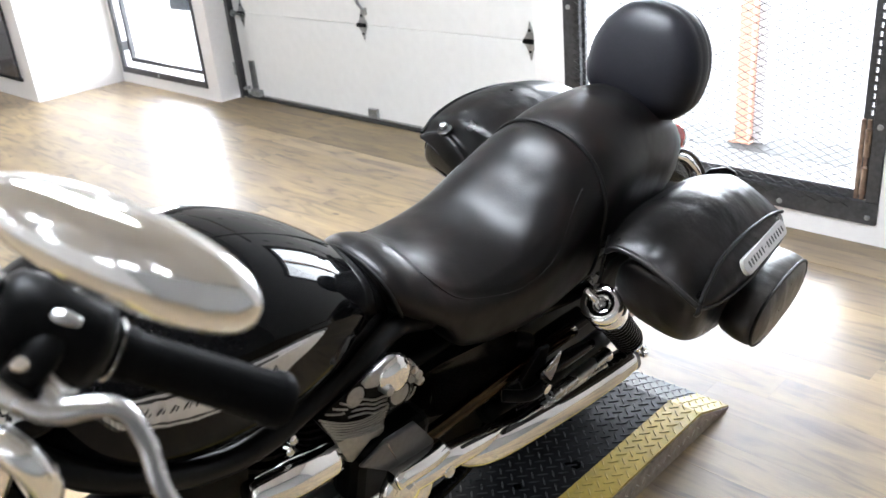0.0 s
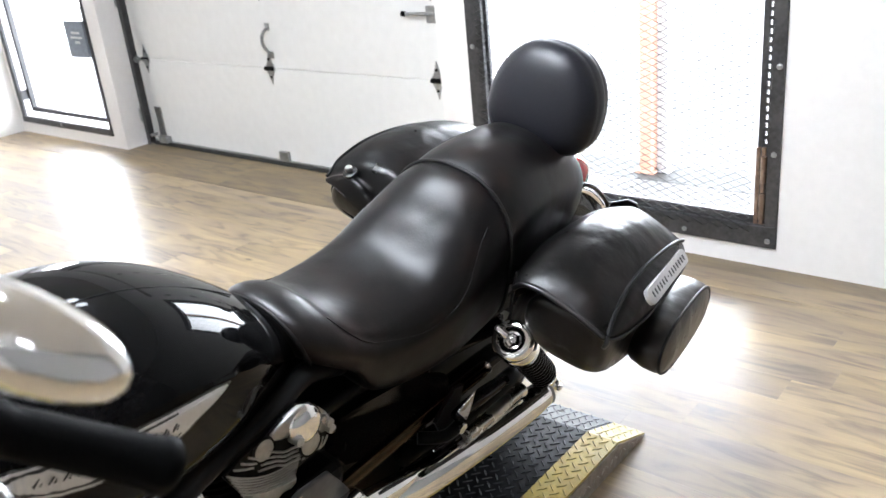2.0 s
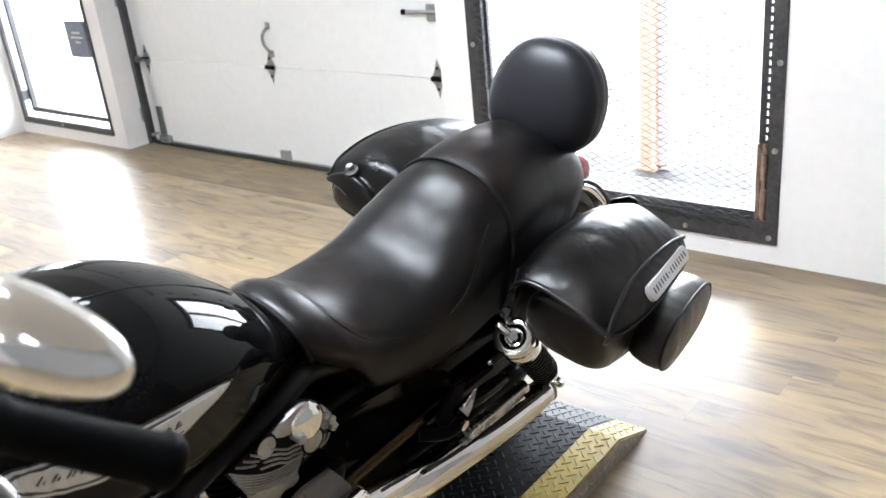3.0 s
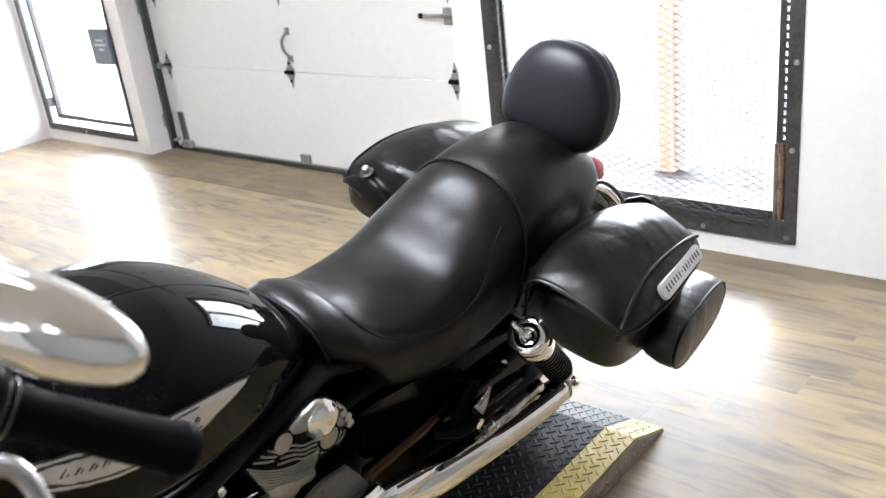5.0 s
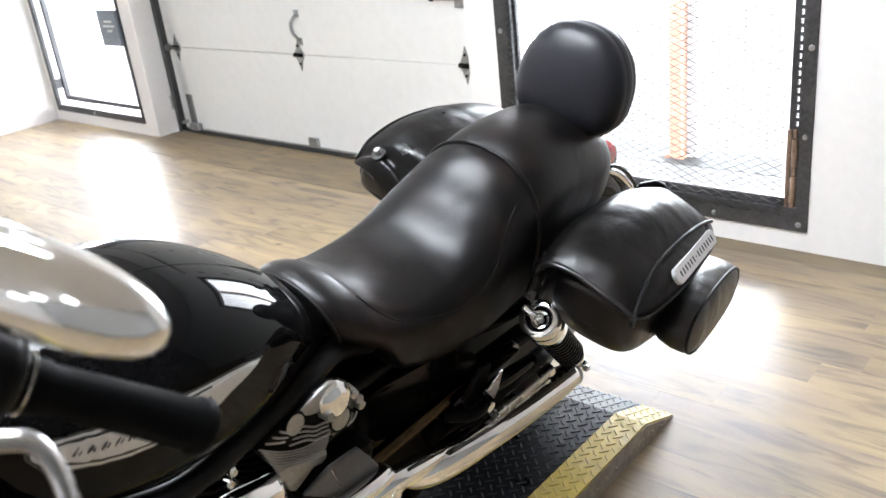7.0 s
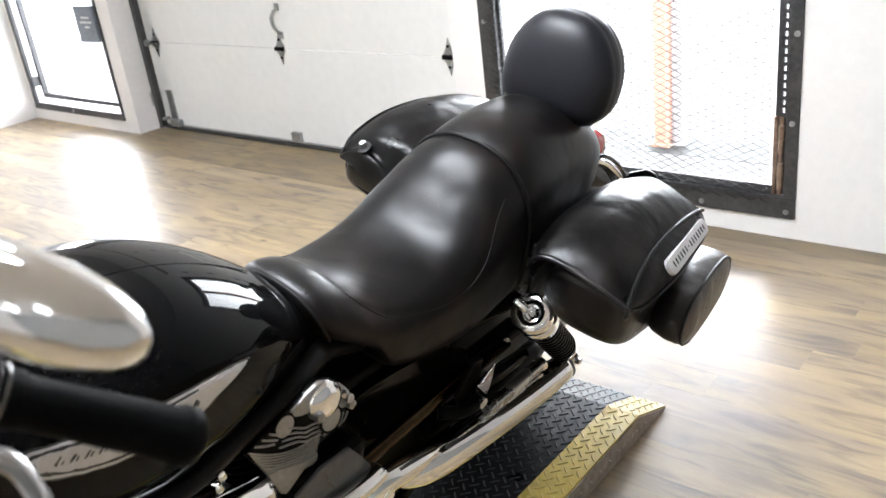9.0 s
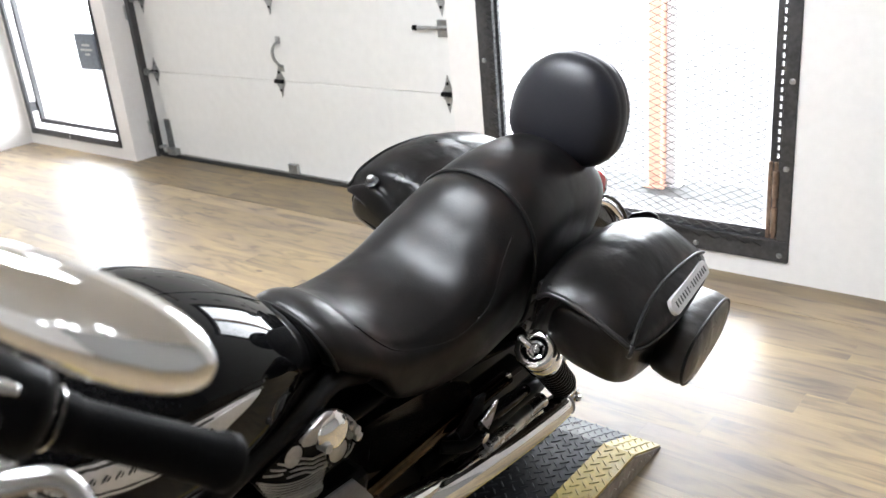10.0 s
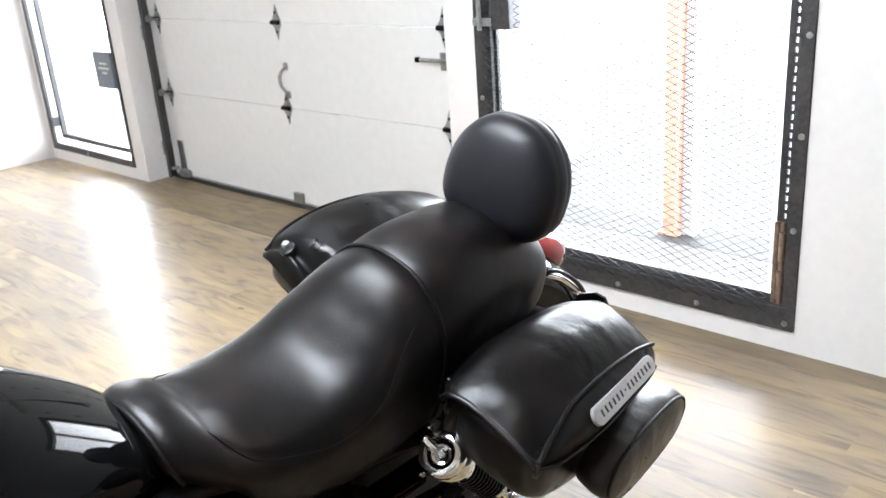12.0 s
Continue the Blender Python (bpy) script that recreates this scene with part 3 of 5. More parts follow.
for k, (a, b, c, d) in enumerate(((0.1, 0.36, 0.64, 0.46), (0.2, 0.5, 0.6, 0.54), (0.0, 0.24, 0.5, 0.3))):
    part("pale_shape", poly_slab([(a, b), (c, b + 0.06), (c, d + 0.06), (a, d)], "y", -0.0225, -0.0205), POSTERLIGHT, po)
part("rim", box((-0.64, -0.024, -0.02), (0.68, -0.002, 0.0), 0.002), BLACK, po)


# ---- ramp ----
RAMP_X0, RAMP_X1, RAMP_Z, RAMP_END, RAMP_KNEE, RAMP_START = -1.61, -0.832, 0.066, 1.85, 1.70, -1.05
STRIPE = 0.092


def ramp_height(y):
    return RAMP_Z if y < RAMP_KNEE else RAMP_Z - (RAMP_Z - 0.006) * (y - RAMP_KNEE) / (RAMP_END - RAMP_KNEE)


def tread_platform():
    r = thing("display_ramp", (0, 0, 0), "low black tread-plate ramp with yellow striped edges under the motorcycle", "ramp")

    def deck(x0, x1, name, mat, label):
        bm = bmesh.new()
        ys = (RAMP_START, RAMP_KNEE, RAMP_END)
        top = [[bm.verts.new((x, y, ramp_height(y))) for y in ys] for x in (x0, x1)]
        bot = [[bm.verts.new((x, y, ramp_height(y) - 0.006)) for y in ys] for x in (x0, x1)]
        for i in range(2):
            bm.faces.new((top[0][i], top[1][i], top[1][i + 1], top[0][i + 1]))
            bm.faces.new((bot[0][i], bot[1][i], bot[1][i + 1], bot[0][i + 1]))
            for s in (0, 1):
                bm.faces.new((top[s][i], top[s][i + 1], bot[s][i + 1], bot[s][i]))
        for e in (0, 2):
            bm.faces.new((top[0][e], top[1][e], bot[1][e], bot[0][e]))
        return part(name, bm, mat, r, label)

    deck(RAMP_X0 + STRIPE, RAMP_X1 - STRIPE, "deck", TREAD, "black tread-plate deck")
    deck(RAMP_X1 - STRIPE, RAMP_X1, "edge_stripe", YELLOW, "yellow painted tread-plate edge")
    deck(RAMP_X0, RAMP_X0 + STRIPE, "edge_stripe", YELLOW, "yellow painted tread-plate edge")
    side = [(RAMP_START, 0), (RAMP_END, 0), (RAMP_END, 0.001), (RAMP_KNEE, RAMP_Z - 0.007), (RAMP_START, RAMP_Z - 0.007)]
    part("side_skirt", poly_slab(side, "x", RAMP_X1 - 0.006, RAMP_X1 + 0.003), SKIRT, r, "scuffed bent steel side")
    part("side_skirt", poly_slab(side, "x", RAMP_X0 - 0.003, RAMP_X0 + 0.006), SKIRT, r, "scuffed bent steel side")
    part("front_skirt", box((RAMP_X0, RAMP_START, 0), (RAMP_X1, RAMP_START + 0.006, RAMP_Z - 0.007)), SKIRT, r)

    def lug_mesh(name, mat):
        out = []
        for k in range(10):
            a = 2 * math.pi * k / 10
            out.append((0.0138 * math.cos(a), 0.0023 * math.sin(a)))
        bm = bmesh.new()
        lo = [bm.verts.new((x, y, -0.0005)) for x, y in out]
        hi = [bm.verts.new((x * 0.86, y * 0.5, 0.0020)) for x, y in out]
        bm.faces.new(hi)
        for i in range(10):
            bm.faces.new((lo[i], lo[(i + 1) % 10], hi[(i + 1) % 10], hi[i]))
        me = bpy.data.meshes.new(name)
        bmesh.ops.recalc_face_normals(bm, faces=bm.faces)
        bm.to_mesh(me)
        bm.free()
        me.materials.append(mat)
        return me

    grey, gold, bare = lug_mesh("lug", TREADLUG), lug_mesh("yellow_lug", YELLOWLUG), lug_mesh("side_lug", SKIRTLUG)
    slope = math.degrees(math.atan2(RAMP_Z - 0.006, RAMP_END - RAMP_KNEE))
    P = 0.0348          # staggered rows of crossing lugs, half a pitch apart
    rest = {0: ([], []), 1: ([], [])}
    count = 0
    ny = int((RAMP_END - RAMP_START) / (P / 2))
    nx = int((RAMP_X1 - RAMP_X0) / P)
    for j in range(ny):
        y = RAMP_END - 0.014 - j * P / 2
        for i in range(nx):
            x = RAMP_X1 - 0.013 - (i + 0.5 * (j % 2)) * P
            if x < RAMP_X0 + 0.012:
                continue
            yellow = x > RAMP_X1 - STRIPE or x < RAMP_X0 + STRIPE
            m = pose(x, y, ramp_height(y) + 0.0004, -slope if y > RAMP_KNEE else 0, 0, 48 if j % 2 else -44)
            if x > -1.15 and y > 1.40 and count < 300:
                ob = new("yellow_lug" if yellow else "lug", gold if yellow else grey)
                ob.parent = r
                ob.matrix_world = m
                count += 1
            else:
                me = gold if yellow else grey
                vs, fs = rest[int(yellow)]
                base = len(vs)
                vs += [tuple(m @ v.co) for v in me.vertices]
                fs += [tuple(base + k for k in p.vertices) for p in me.polygons]
    for key, mat in ((0, TREADLUG), (1, YELLOWLUG)):
        me = bpy.data.meshes.new("lug_field")
        me.from_pydata(rest[key][0], [], rest[key][1])
        me.materials.append(mat)
        ob = new("lug_field", me)
        ob.parent = r
        ob["kind"] = "stuff"
    # side skirt lugs
    for k in range(38):
        y = 1.80 - k * 0.0235
        ob = new("side_lug", bare)
        ob.parent = r
        zz = min(0.03, ramp_height(y) * 0.5)
        ob.matrix_world = pose(RAMP_X1 + 0.0034, y, zz, 0, 90, 0) @ pose(0, 0, 0, 0, 0, 50 if k % 2 else -50) @ Matrix.Diagonal((0.66, 0.8, 0.8, 1))
    return r


tread_platform()

# ---- motorcycle: own frame has u to its left (x), v to its rear (y), w up (z); it leans on its stand ----
LEAN_DEG = 15.0
BIKE = pose(-1.214, 0, RAMP_Z, 0, LEAN_DEG, 0)
moto = thing("motorcycle", None, "black cruiser motorcycle with leather seat leaning on a display ramp", "motorcycle", turn=BIKE)


def section(v, top, low, half, n, split=0.45, ring=44, dish=0.0, shift=0.0):
    """One rounded cross-section of a body that runs along v: full, level shoulders above, tucked in below."""
    wc = low + (top - low) * split
    out = []
    for k in range(ring):
        a = 2 * math.pi * k / ring
        s = math.sin(a)
        u = half * bead(math.cos(a), n if s > 0 else 4.2)
        w = wc + (top - wc) * bead(s, n) if s > 0 else wc + (wc - low) * bead(s, 4.2)
        if s > 0:
            w -= dish * max(0.0, 1 - (u / (half * 0.8)) ** 2)
        out.append((u + shift, v, w))
    return out


def body(rows, steps=5, ring=44):
    return loft([section(r[0], r[1], r[2], r[3], max(r[4], 1.6), r[5], ring, r[6]) for r in spline(rows, steps)])


# driver's seat: nose, bucket and the rise to the crest; a stitched crease rounds the bucket
SEAT = [  # v, top, low, half width, squareness, split, dish, sweep of the sides to the rear, offset
    (0.772, 0.797, 0.750, 0.065, 2.10, 0.45, 0.000, 4.0, 0.030),
    (0.778, 0.812, 0.715, 0.095, 2.10, 0.48, 0.000, 4.2, 0.030),
    (0.795, 0.818, 0.680, 0.113, 2.10, 0.50, 0.000, 4.2, 0.030),
    (0.818, 0.817, 0.648, 0.125, 2.05, 0.50, 0.000, 3.6, 0.030),
    (0.845, 0.808, 0.630, 0.133, 2.00, 0.52, 0.000, 2.6, 0.032),
    (0.875, 0.793, 0.614, 0.140, 2.00, 0.53, 0.004, 1.6, 0.034),
    (0.920, 0.784, 0.600, 0.146, 2.00, 0.54, 0.010, 0.6, 0.036),
    (1.000, 0.787, 0.583, 0.154, 2.00, 0.54, 0.018, 0.0, 0.038),
    (1.080, 0.806, 0.575, 0.160, 2.00, 0.53, 0.020, 0.0, 0.040),
    (1.150, 0.851, 0.576, 0.162, 2.00, 0.52, 0.014, 0.0, 0.042),
    (1.200, 0.884, 0.582, 0.159, 2.10, 0.50, 0.005, 0.0, 0.044),
    (1.240, 0.902, 0.590, 0.156, 2.20, 0.48, 0.000, 0.0, 0.046),
    (1.268, 0.906, 0.600, 0.154, 2.30, 0.46, 0.000, 0.0, 0.046),
]
CREASE_V = [0.845, 0.852, 0.863, 0.885, 0.912, 0.98, 1.034, 1.105, 1.150, 1.169, 1.189, 1.204, 1.225]
CREASE_DEG = [82, 68, 48, 38, 30, 20, 15, 17, 24, 32, 38, 42, 46]


def seat_point(r, deg, crease=True):
    """A point of the seat's skin on the row r, deg round from its left side."""
    v, top, low, half, n, split, dish, sweep_back, offset = r
    n = max(n, 1.6)
    wc = low + (top - low) * split
    a = radians(deg)
    s = math.sin(a)
    u = half * bead(math.cos(a), n if s > 0 else 4.2)
    w = wc + (top - wc) * bead(s, n) if s > 0 else wc + (wc - low) * bead(s, 4.2)
    if s > 0:
        w -= dish * max(0.0, 1 - (u / (half * 0.8)) ** 2)
    if crease and 0.845 < v < 1.225 and s > 0:
        side = deg if deg <= 90 else 180 - deg
        at = float(np.interp(v, CREASE_V, CREASE_DEG))
        fade = min(1.0, (v - 0.845) / 0.02, (1.225 - v) / 0.05)
        fold = 0.0035 * fade * math.exp(-((side - at) / 4.5) ** 2)
        u -= math.copysign(fold * math.cos(a), math.cos(a))
        w -= fold * s + 0.0025 * fade / (1 + math.exp((at + 6 - side) / 5))
    return (u + offset, v + sweep_back * (top - w) ** 2, w)


def seat_skin(rows, steps, ring=96):
    return loft([[seat_point(r, 360 * k / ring) for k in range(ring)] for r in spline(rows, steps)])


def seat_edge(r, a0, a1, radius, out=0.002, lift=0.0):
    """Piping along one row of the seat's skin."""
    pts = []
    for k in range(33):
        d = a0 + (a1 - a0) * k / 32
        u, v, w = seat_point(r, d, False)
        pts.append((u + out * math.cos(radians(d)), v, w + out * math.sin(radians(d)) + lift))
    return sweep(pts, radius, 8, 2)


seat = part("driver_seat", seat_skin(SEAT, 7), LEATHER, moto, "smooth black leather bucket seat", 180)
SADDLE2 = [
    (1.252, 0.872, 0.630, 0.128, 2.3, 0.45, 0, 0, 0.046),
    (1.272, 0.905, 0.625, 0.149, 2.3, 0.45, 0, 0, 0.046),
    (1.330, 0.926, 0.628, 0.150, 2.3, 0.45, 0, 0, 0.044),
    (1.410, 0.931, 0.638, 0.144, 2.3, 0.45, 0, 0, 0.040),
    (1.500, 0.923, 0.652, 0.137, 2.3, 0.45, 0, 0, 0.034),
    (1.580, 0.900, 0.672, 0.130, 2.2, 0.45, 0, 0, 0.030),
    (1.640, 0.862, 0.700, 0.112, 2.1, 0.45, 0, 0, 0.028),
    (1.665, 0.815, 0.730, 0.075, 2.0, 0.45, 0, 0, 0.026),
    (1.670, 0.785, 0.750, 0.035, 2.0, 0.45, 0, 0, 0.026),
]
part("passenger_seat", loft([[seat_point(r, 360 * k / 64, False) for k in range(64)] for r in spline(SADDLE2, 6)]), LEATHER, moto, "black leather passenger pillion", 180)
part("seat_welt", seat_edge(SEAT[-1], -28, 208, 0.0046), PIPING, seat, "black welt piping", 180)
part("seat_welt", seat_edge(SADDLE2[1], -28, 208, 0.0030, 0.0015), PIPING, seat, "thin black second welt", 180)
part("seat_welt", seat_edge(SEAT[1], -20, 200, 0.0040, 0.001, -0.004), PIPING, seat, "black front edge piping", 180)
SEAT_ROWS = spline(SEAT, 12)
for s in (1, -1):
    pts = []
    for v in np.linspace(0.856, 1.222, 40):
        d = float(np.interp(v, CREASE_V, CREASE_DEG)) - 3.0
        pts.append(seat_point(min(SEAT_ROWS, key=lambda c: abs(c[0] - v)), d if s > 0 else 180 - d))
    pts = [Vector(p) + Vector((s * 0.0006, 0, 0.0006)) for p in pts[::3]]
    part("seam", sweep(pts, 0.0011, 6, 4), PIPING, seat, "stitched seam round the bucket", 180)

# rear seat pan strip and hardware below the seat
part("seat_pan", loft([section(r[0], r[1] - 0.17, r[1] - 0.215, 0.125, 3, 0.5, 24) for r in spline([(0.80, 0.79), (1.0, 0.785), (1.2, 0.82), (1.4, 0.86)], 4)]), BLACK, moto, "", 60)


def backrest():
    """A D-shaped padded rest: domed front, soft edge, on a steel bracket."""
    outline = []
    for k in range(56):
        a = 2 * math.pi * k / 56
        u = 0.134 * bead(math.cos(a), 2.5)
        w = 0.137 * bead(math.sin(a), 2.0) if math.sin(a) > 0 else 0.096 * bead(math.sin(a), 3.2)
        outline.append((u * (1.0 if w < 0 else 1 - 0.10 * (w / 0.14) ** 2), w))
    prof = [(-0.050, 0.02), (-0.049, 0.25), (-0.046, 0.45), (-0.041, 0.62), (-0.033, 0.78), (-0.022, 0.89), (-0.008, 0.96), (0.004, 0.985), (0.010, 0.974), (0.014, 0.984), (0.030, 0.985), (0.036, 0.978), (0.039, 0.968), (0.043, 0.974), (0.056, 0.950), (0.068, 0.86), (0.076, 0.66), (0.079, 0.4), (0.080, 0.02)]
    rings = []
    for d, k in prof:
        rings.append([(0.042 + u * k, 1.560 + d + (w * k) * 0.16, 0.960 + w * k) for u, w in outline])
    return loft(rings)


rest = part("backrest", backrest(), VINYL, moto, "black padded vinyl passenger backrest", 180)
part("backrest_bracket", sweep([(0.045, 1.61, 0.93), (0.040, 1.65, 0.86), (0.03, 1.68, 0.76)], 0.011, 10, 4, flat=0.5), CHROME, moto, "chrome backrest upright", 60)
part("backrest_clip", box((0.06, 1.60, 0.858), (0.125, 1.645, 0.870), 0.004), CHROME, rest, "chrome clip under the pad")

# tank
TANK = [  # v, top, low, half width, squareness, split
    (0.205, 0.895, 0.800, 0.060, 2.0, 0.54, 0),
    (0.222, 0.925, 0.775, 0.100, 2.1, 0.54, 0),
    (0.270, 0.953, 0.740, 0.145, 2.2, 0.54, 0),
    (0.350, 0.969, 0.705, 0.175, 2.2, 0.54, 0),
    (0.450, 0.968, 0.690, 0.187, 2.2, 0.54, 0),
    (0.550, 0.948, 0.685, 0.182, 2.2, 0.54, 0),
    (0.650, 0.902, 0.682, 0.160, 2.2, 0.54, 0),
    (0.740, 0.838, 0.680, 0.128, 2.2, 0.54, 0),
    (0.800, 0.782, 0.680, 0.095, 2.2, 0.54, 0),
    (0.830, 0.745, 0.690, 0.060, 2.2, 0.54, 0),
]
tank = part("fuel_tank", body(TANK, 6, 56), PAINT, moto, "glossy black fuel tank", 180)
TANK_ROWS = spline(TANK, 12)


def on_tank(v, deg, off=0.0):
    """A point on the left flank of the tank: v along it, deg up from its widest line."""
    r = min(TANK_ROWS, key=lambda q: abs(q[0] - v))
    top, low, half, n, split = r[1], r[2], r[3], max(r[4], 1.6), r[5]
    wc = low + (top - low) * split
    a = radians(deg)
    s, c = math.sin(a), math.cos(a)
    u = half * bead(c, n)
    w = wc + (top - wc) * bead(s, n) if s > 0 else wc + (wc - low) * bead(s, 2.6)
    nrm = Vector((math.cos(a), 0, math.sin(a) * half / max(top - wc, 0.02))).normalized()
    return (u + off * nrm.x, v, w + off * nrm.z)


def tank_strip(centre, widths, off, thick=0.0014):
    """A thin plate that follows the tank: rows of (v, deg) with half widths in degrees."""
    rows = spline([(c[0], c[1], w) for c, w in zip(centre, widths)], 6)
    rings = []
    for v, deg, hw in rows:
        up = [on_tank(v, deg + hw * k / 4, off + thick) for k in range(-4, 5)]
        dn = [on_tank(v, deg + hw * k / 4, off) for k in range(4, -5, -1)]
        rings.append(up + dn)
    return loft(rings)


def logo_row(v):
    """Height angle of the badge's middle line at v."""
    return float(np.interp(v, [0.268, 0.29, 0.34, 0.42, 0.50, 0.56, 0.60], [6.2, 5.6, 4.4, 3.0, 5.0, 9.0, 13.0]))


def logo_line(vs):
    return [(v, logo_row(v)) for v in vs]


badge = part("tank_badge", tank_strip(logo_line((0.268, 0.275, 0.29, 0.34, 0.42, 0.50, 0.56, 0.60)), [2.0, 6.5, 9.0, 10.0, 9.6, 8.2, 5.0, 0.4], 0.0006), INK, tank, "black and silver striped capsule badge")
part("badge_rim", tank_strip(logo_line((0.273, 0.28, 0.295, 0.34, 0.42, 0.50, 0.555, 0.592)), [1.5, 5.6, 7.9, 8.8, 8.4, 7.0, 4.2, 0.4], 0.0022), DECAL, badge, "silver rim")
part("badge_line", tank_strip(logo_line((0.280, 0.288, 0.30, 0.34, 0.42, 0.48, 0.50)), [1.2, 4.6, 6.4, 7.2, 6.9, 6.2, 5.8], 0.0038), INK, badge, "black inner line")
part("badge_field", tank_strip(logo_line((0.286, 0.294, 0.306, 0.34, 0.42, 0.50, 0.55, 0.585)), [1.0, 3.8, 5.2, 5.7, 5.5, 5.0, 3.2, 0.4], 0.0054), DECAL, badge, "silver field")
for k in range(12):
    v = 0.312 + 0.0158 * k
    tall = 3.6 if k in (0, 4, 6, 9) else 2.2
    r = logo_row(v)
    stroke = sweep([on_tank(v, r - 2.3, 0.0068), on_tank(v + 0.004, r, 0.0068), on_tank(v + 0.008, r + tall - 1.0, 0.0068)], [0.0022, 0.0026, 0.0020], 6, 3, flat=0.4)
    sweep([on_tank(v + 0.006, r - 2.2, 0.0068), on_tank(v + 0.0085, r - 1.2, 0.0068), on_tank(v + 0.0105, r + 0.2, 0.0068)], [0.0014, 0.0018, 0.0012], 6, 3, stroke, 0.4)
    part("letter_bar", stroke, INK, badge, "black script stroke", 180)

# filler cap and tank seam
part("tank_seam", sweep([on_tank(v, 84, 0.0) for v in (0.27, 0.35, 0.45, 0.55, 0.65, 0.73)], 0.0010, 6, 4), BLACK, tank, "", 180)
part("filler_cap", lathe([(0, 0.036), (0.010, 0.036), (0.016, 0.028), (0.018, 0.004)], (-0.075, 0.34, 0.925), (-0.28, 0, 0.96), 24), CHROME, tank, "chrome filler cap", 40)

# frame
part("frame_tube", sweep([(0.08, 0.16, 0.86), (0.135, 0.245, 0.775), (0.15, 0.35, 0.705), (0.15, 0.44, 0.668), (0.15, 0.51, 0.665), (0.15, 0.57, 0.682), (0.15, 0.62, 0.696), (0.15, 0.667, 0.712), (0.145, 0.715, 0.720), (0.12, 0.80, 0.71), (0.10, 0.90, 0.66)], 0.0195, 18, 5), TUBE, moto, "satin black frame tube", 180)
for s in (1, -1):
    part("frame_tube", sweep([(s * 0.12, 0.98, 0.58), (s * 0.17, 1.15, 0.60), (s * 0.19, 1.35, 0.60), (s * 0.16, 1.55, 0.62)], 0.016, 12, 5), FRAME, moto, "", 180)
    part("lower_frame_tube", sweep([(s * 0.06, 0.16, 0.80), (s * 0.13, 0.24, 0.45), (s * 0.14, 0.34, 0.20), (s * 0.14, 0.75, 0.17), (s * 0.15, 1.05, 0.24), (s * 0.14, 1.12, 0.50)], 0.016, 12, 5), PAINT, moto, "", 180)
part("side_cover", loft([[(0.150 + 0.03 * math.cos(b) * k, v, w) for v, w, b in [(1.0 + 0.145 * bead(math.cos(a), 3) * k, 0.50 + 0.075 * bead(math.sin(a), 3) * k, a) for a in [2 * math.pi * i / 32 for i in range(32)]]] for k in (1.0, 0.9, 0.6, 0.05)], caps=True), FRAME, moto, "glossy black side cover", 60)
part("battery_box", box((-0.13, 0.88, 0.38), (0.13, 1.16, 0.56), 0.02), BLACK, moto)

# engine
eng = part("engine_case", box((-0.13, 0.40, 0.17), (0.13, 0.98, 0.42), 0.05), ALLOY, moto, "grey alloy engine case", 40)
for (v, tilt, w) in ((0.52, -22, 0.52), (0.76, 22, 0.52)):
    for k in range(9):
        m = pose(0, v, 0.40, tilt, 0, 0)
        bm = bmesh.new()
        c = m @ Vector((0, 0, 0.03 + k * 0.024))
        lathe([(0, 0.082), (0.009, 0.082)], c, m.to_3x3() @ Vector((0, 0, 1)), 24, bm)
        part("cylinder_fin", bm, BLACK, eng)
    bm = bmesh.new()
    lathe([(0, 0.06), (0.25, 0.06)], m @ Vector((0, 0, 0.0)), m.to_3x3() @ Vector((0, 0, 1)), 20, bm)
    part("cylinder", bm, BLACK, eng, "", 40)
part("rocker_box", box((-0.12, 0.34, 0.52), (0.125, 0.50, 0.66), 0.02), BLACK, eng, "black rocker box", 40)
part("coil_cover", box((0.06, 0.20, 0.46), (0.12, 0.36, 0.66), 0.02), BLACK, eng, "black coil cover", 40)
part("primary_cover", lathe([(0, 0.115), (0.025, 0.115), (0.04, 0.10), (0.046, 0.03), (0.046, 0.001)], (0.13, 0.58, 0.30), (1, 0, 0), 36), POLISHED, eng, "polished primary cover", 40)
part("primary_bridge", box((0.13, 0.58, 0.20), (0.165, 0.90, 0.40), 0.014), POLISHED, eng, "", 40)

# finned horn cover between the cylinders: black backing for the dark gaps, smile-shaped ribs, crown with dome and
# bosses
horn = part("finned_cover", poly_slab([(0.571, 0.687), (0.60, 0.700), (0.65, 0.716), (0.69, 0.728), (0.717, 0.734), (0.745, 0.720), (0.768, 0.698), (0.788, 0.668), (0.786, 0.622), (0.755, 0.602), (0.714, 0.590), (0.676, 0.588), (0.650, 0.580), (0.598, 0.638)], "x", 0.162, 0.176, 0.004), BLACK, moto, "ribbed dull alloy cover", 40)
for k in range(7):
    f = k / 6
    pts = [(0.181, 0.573 + 0.027 * f, 0.692 - 0.057 * f), (0.185, 0.610 + 0.010 * f, 0.664 - 0.042 * f), (0.186, 0.648 - 0.002 * f, 0.643 - 0.031 * f), (0.185, 0.686 - 0.006 * f, 0.632 - 0.034 * f), (0.182, 0.722 - 0.010 * f, 0.629 - 0.036 * f)]
    part("rib", sweep(pts, [0.0019, 0.0015, 0.0012, 0.0012, 0.0014], 6, 4), DULL, horn, "", 180)
for k in range(4):
    d = 0.0098 * k
    part("rib", sweep([(0.183, 0.650 - 0.006 * k, 0.690 - d), (0.184, 0.667, 0.678 - d), (0.186, 0.683, 0.668 - d), (0.184, 0.70, 0.662 - d), (0.183, 0.720, 0.654 - d)], 0.0019, 6, 3), DULL, horn, "", 180)
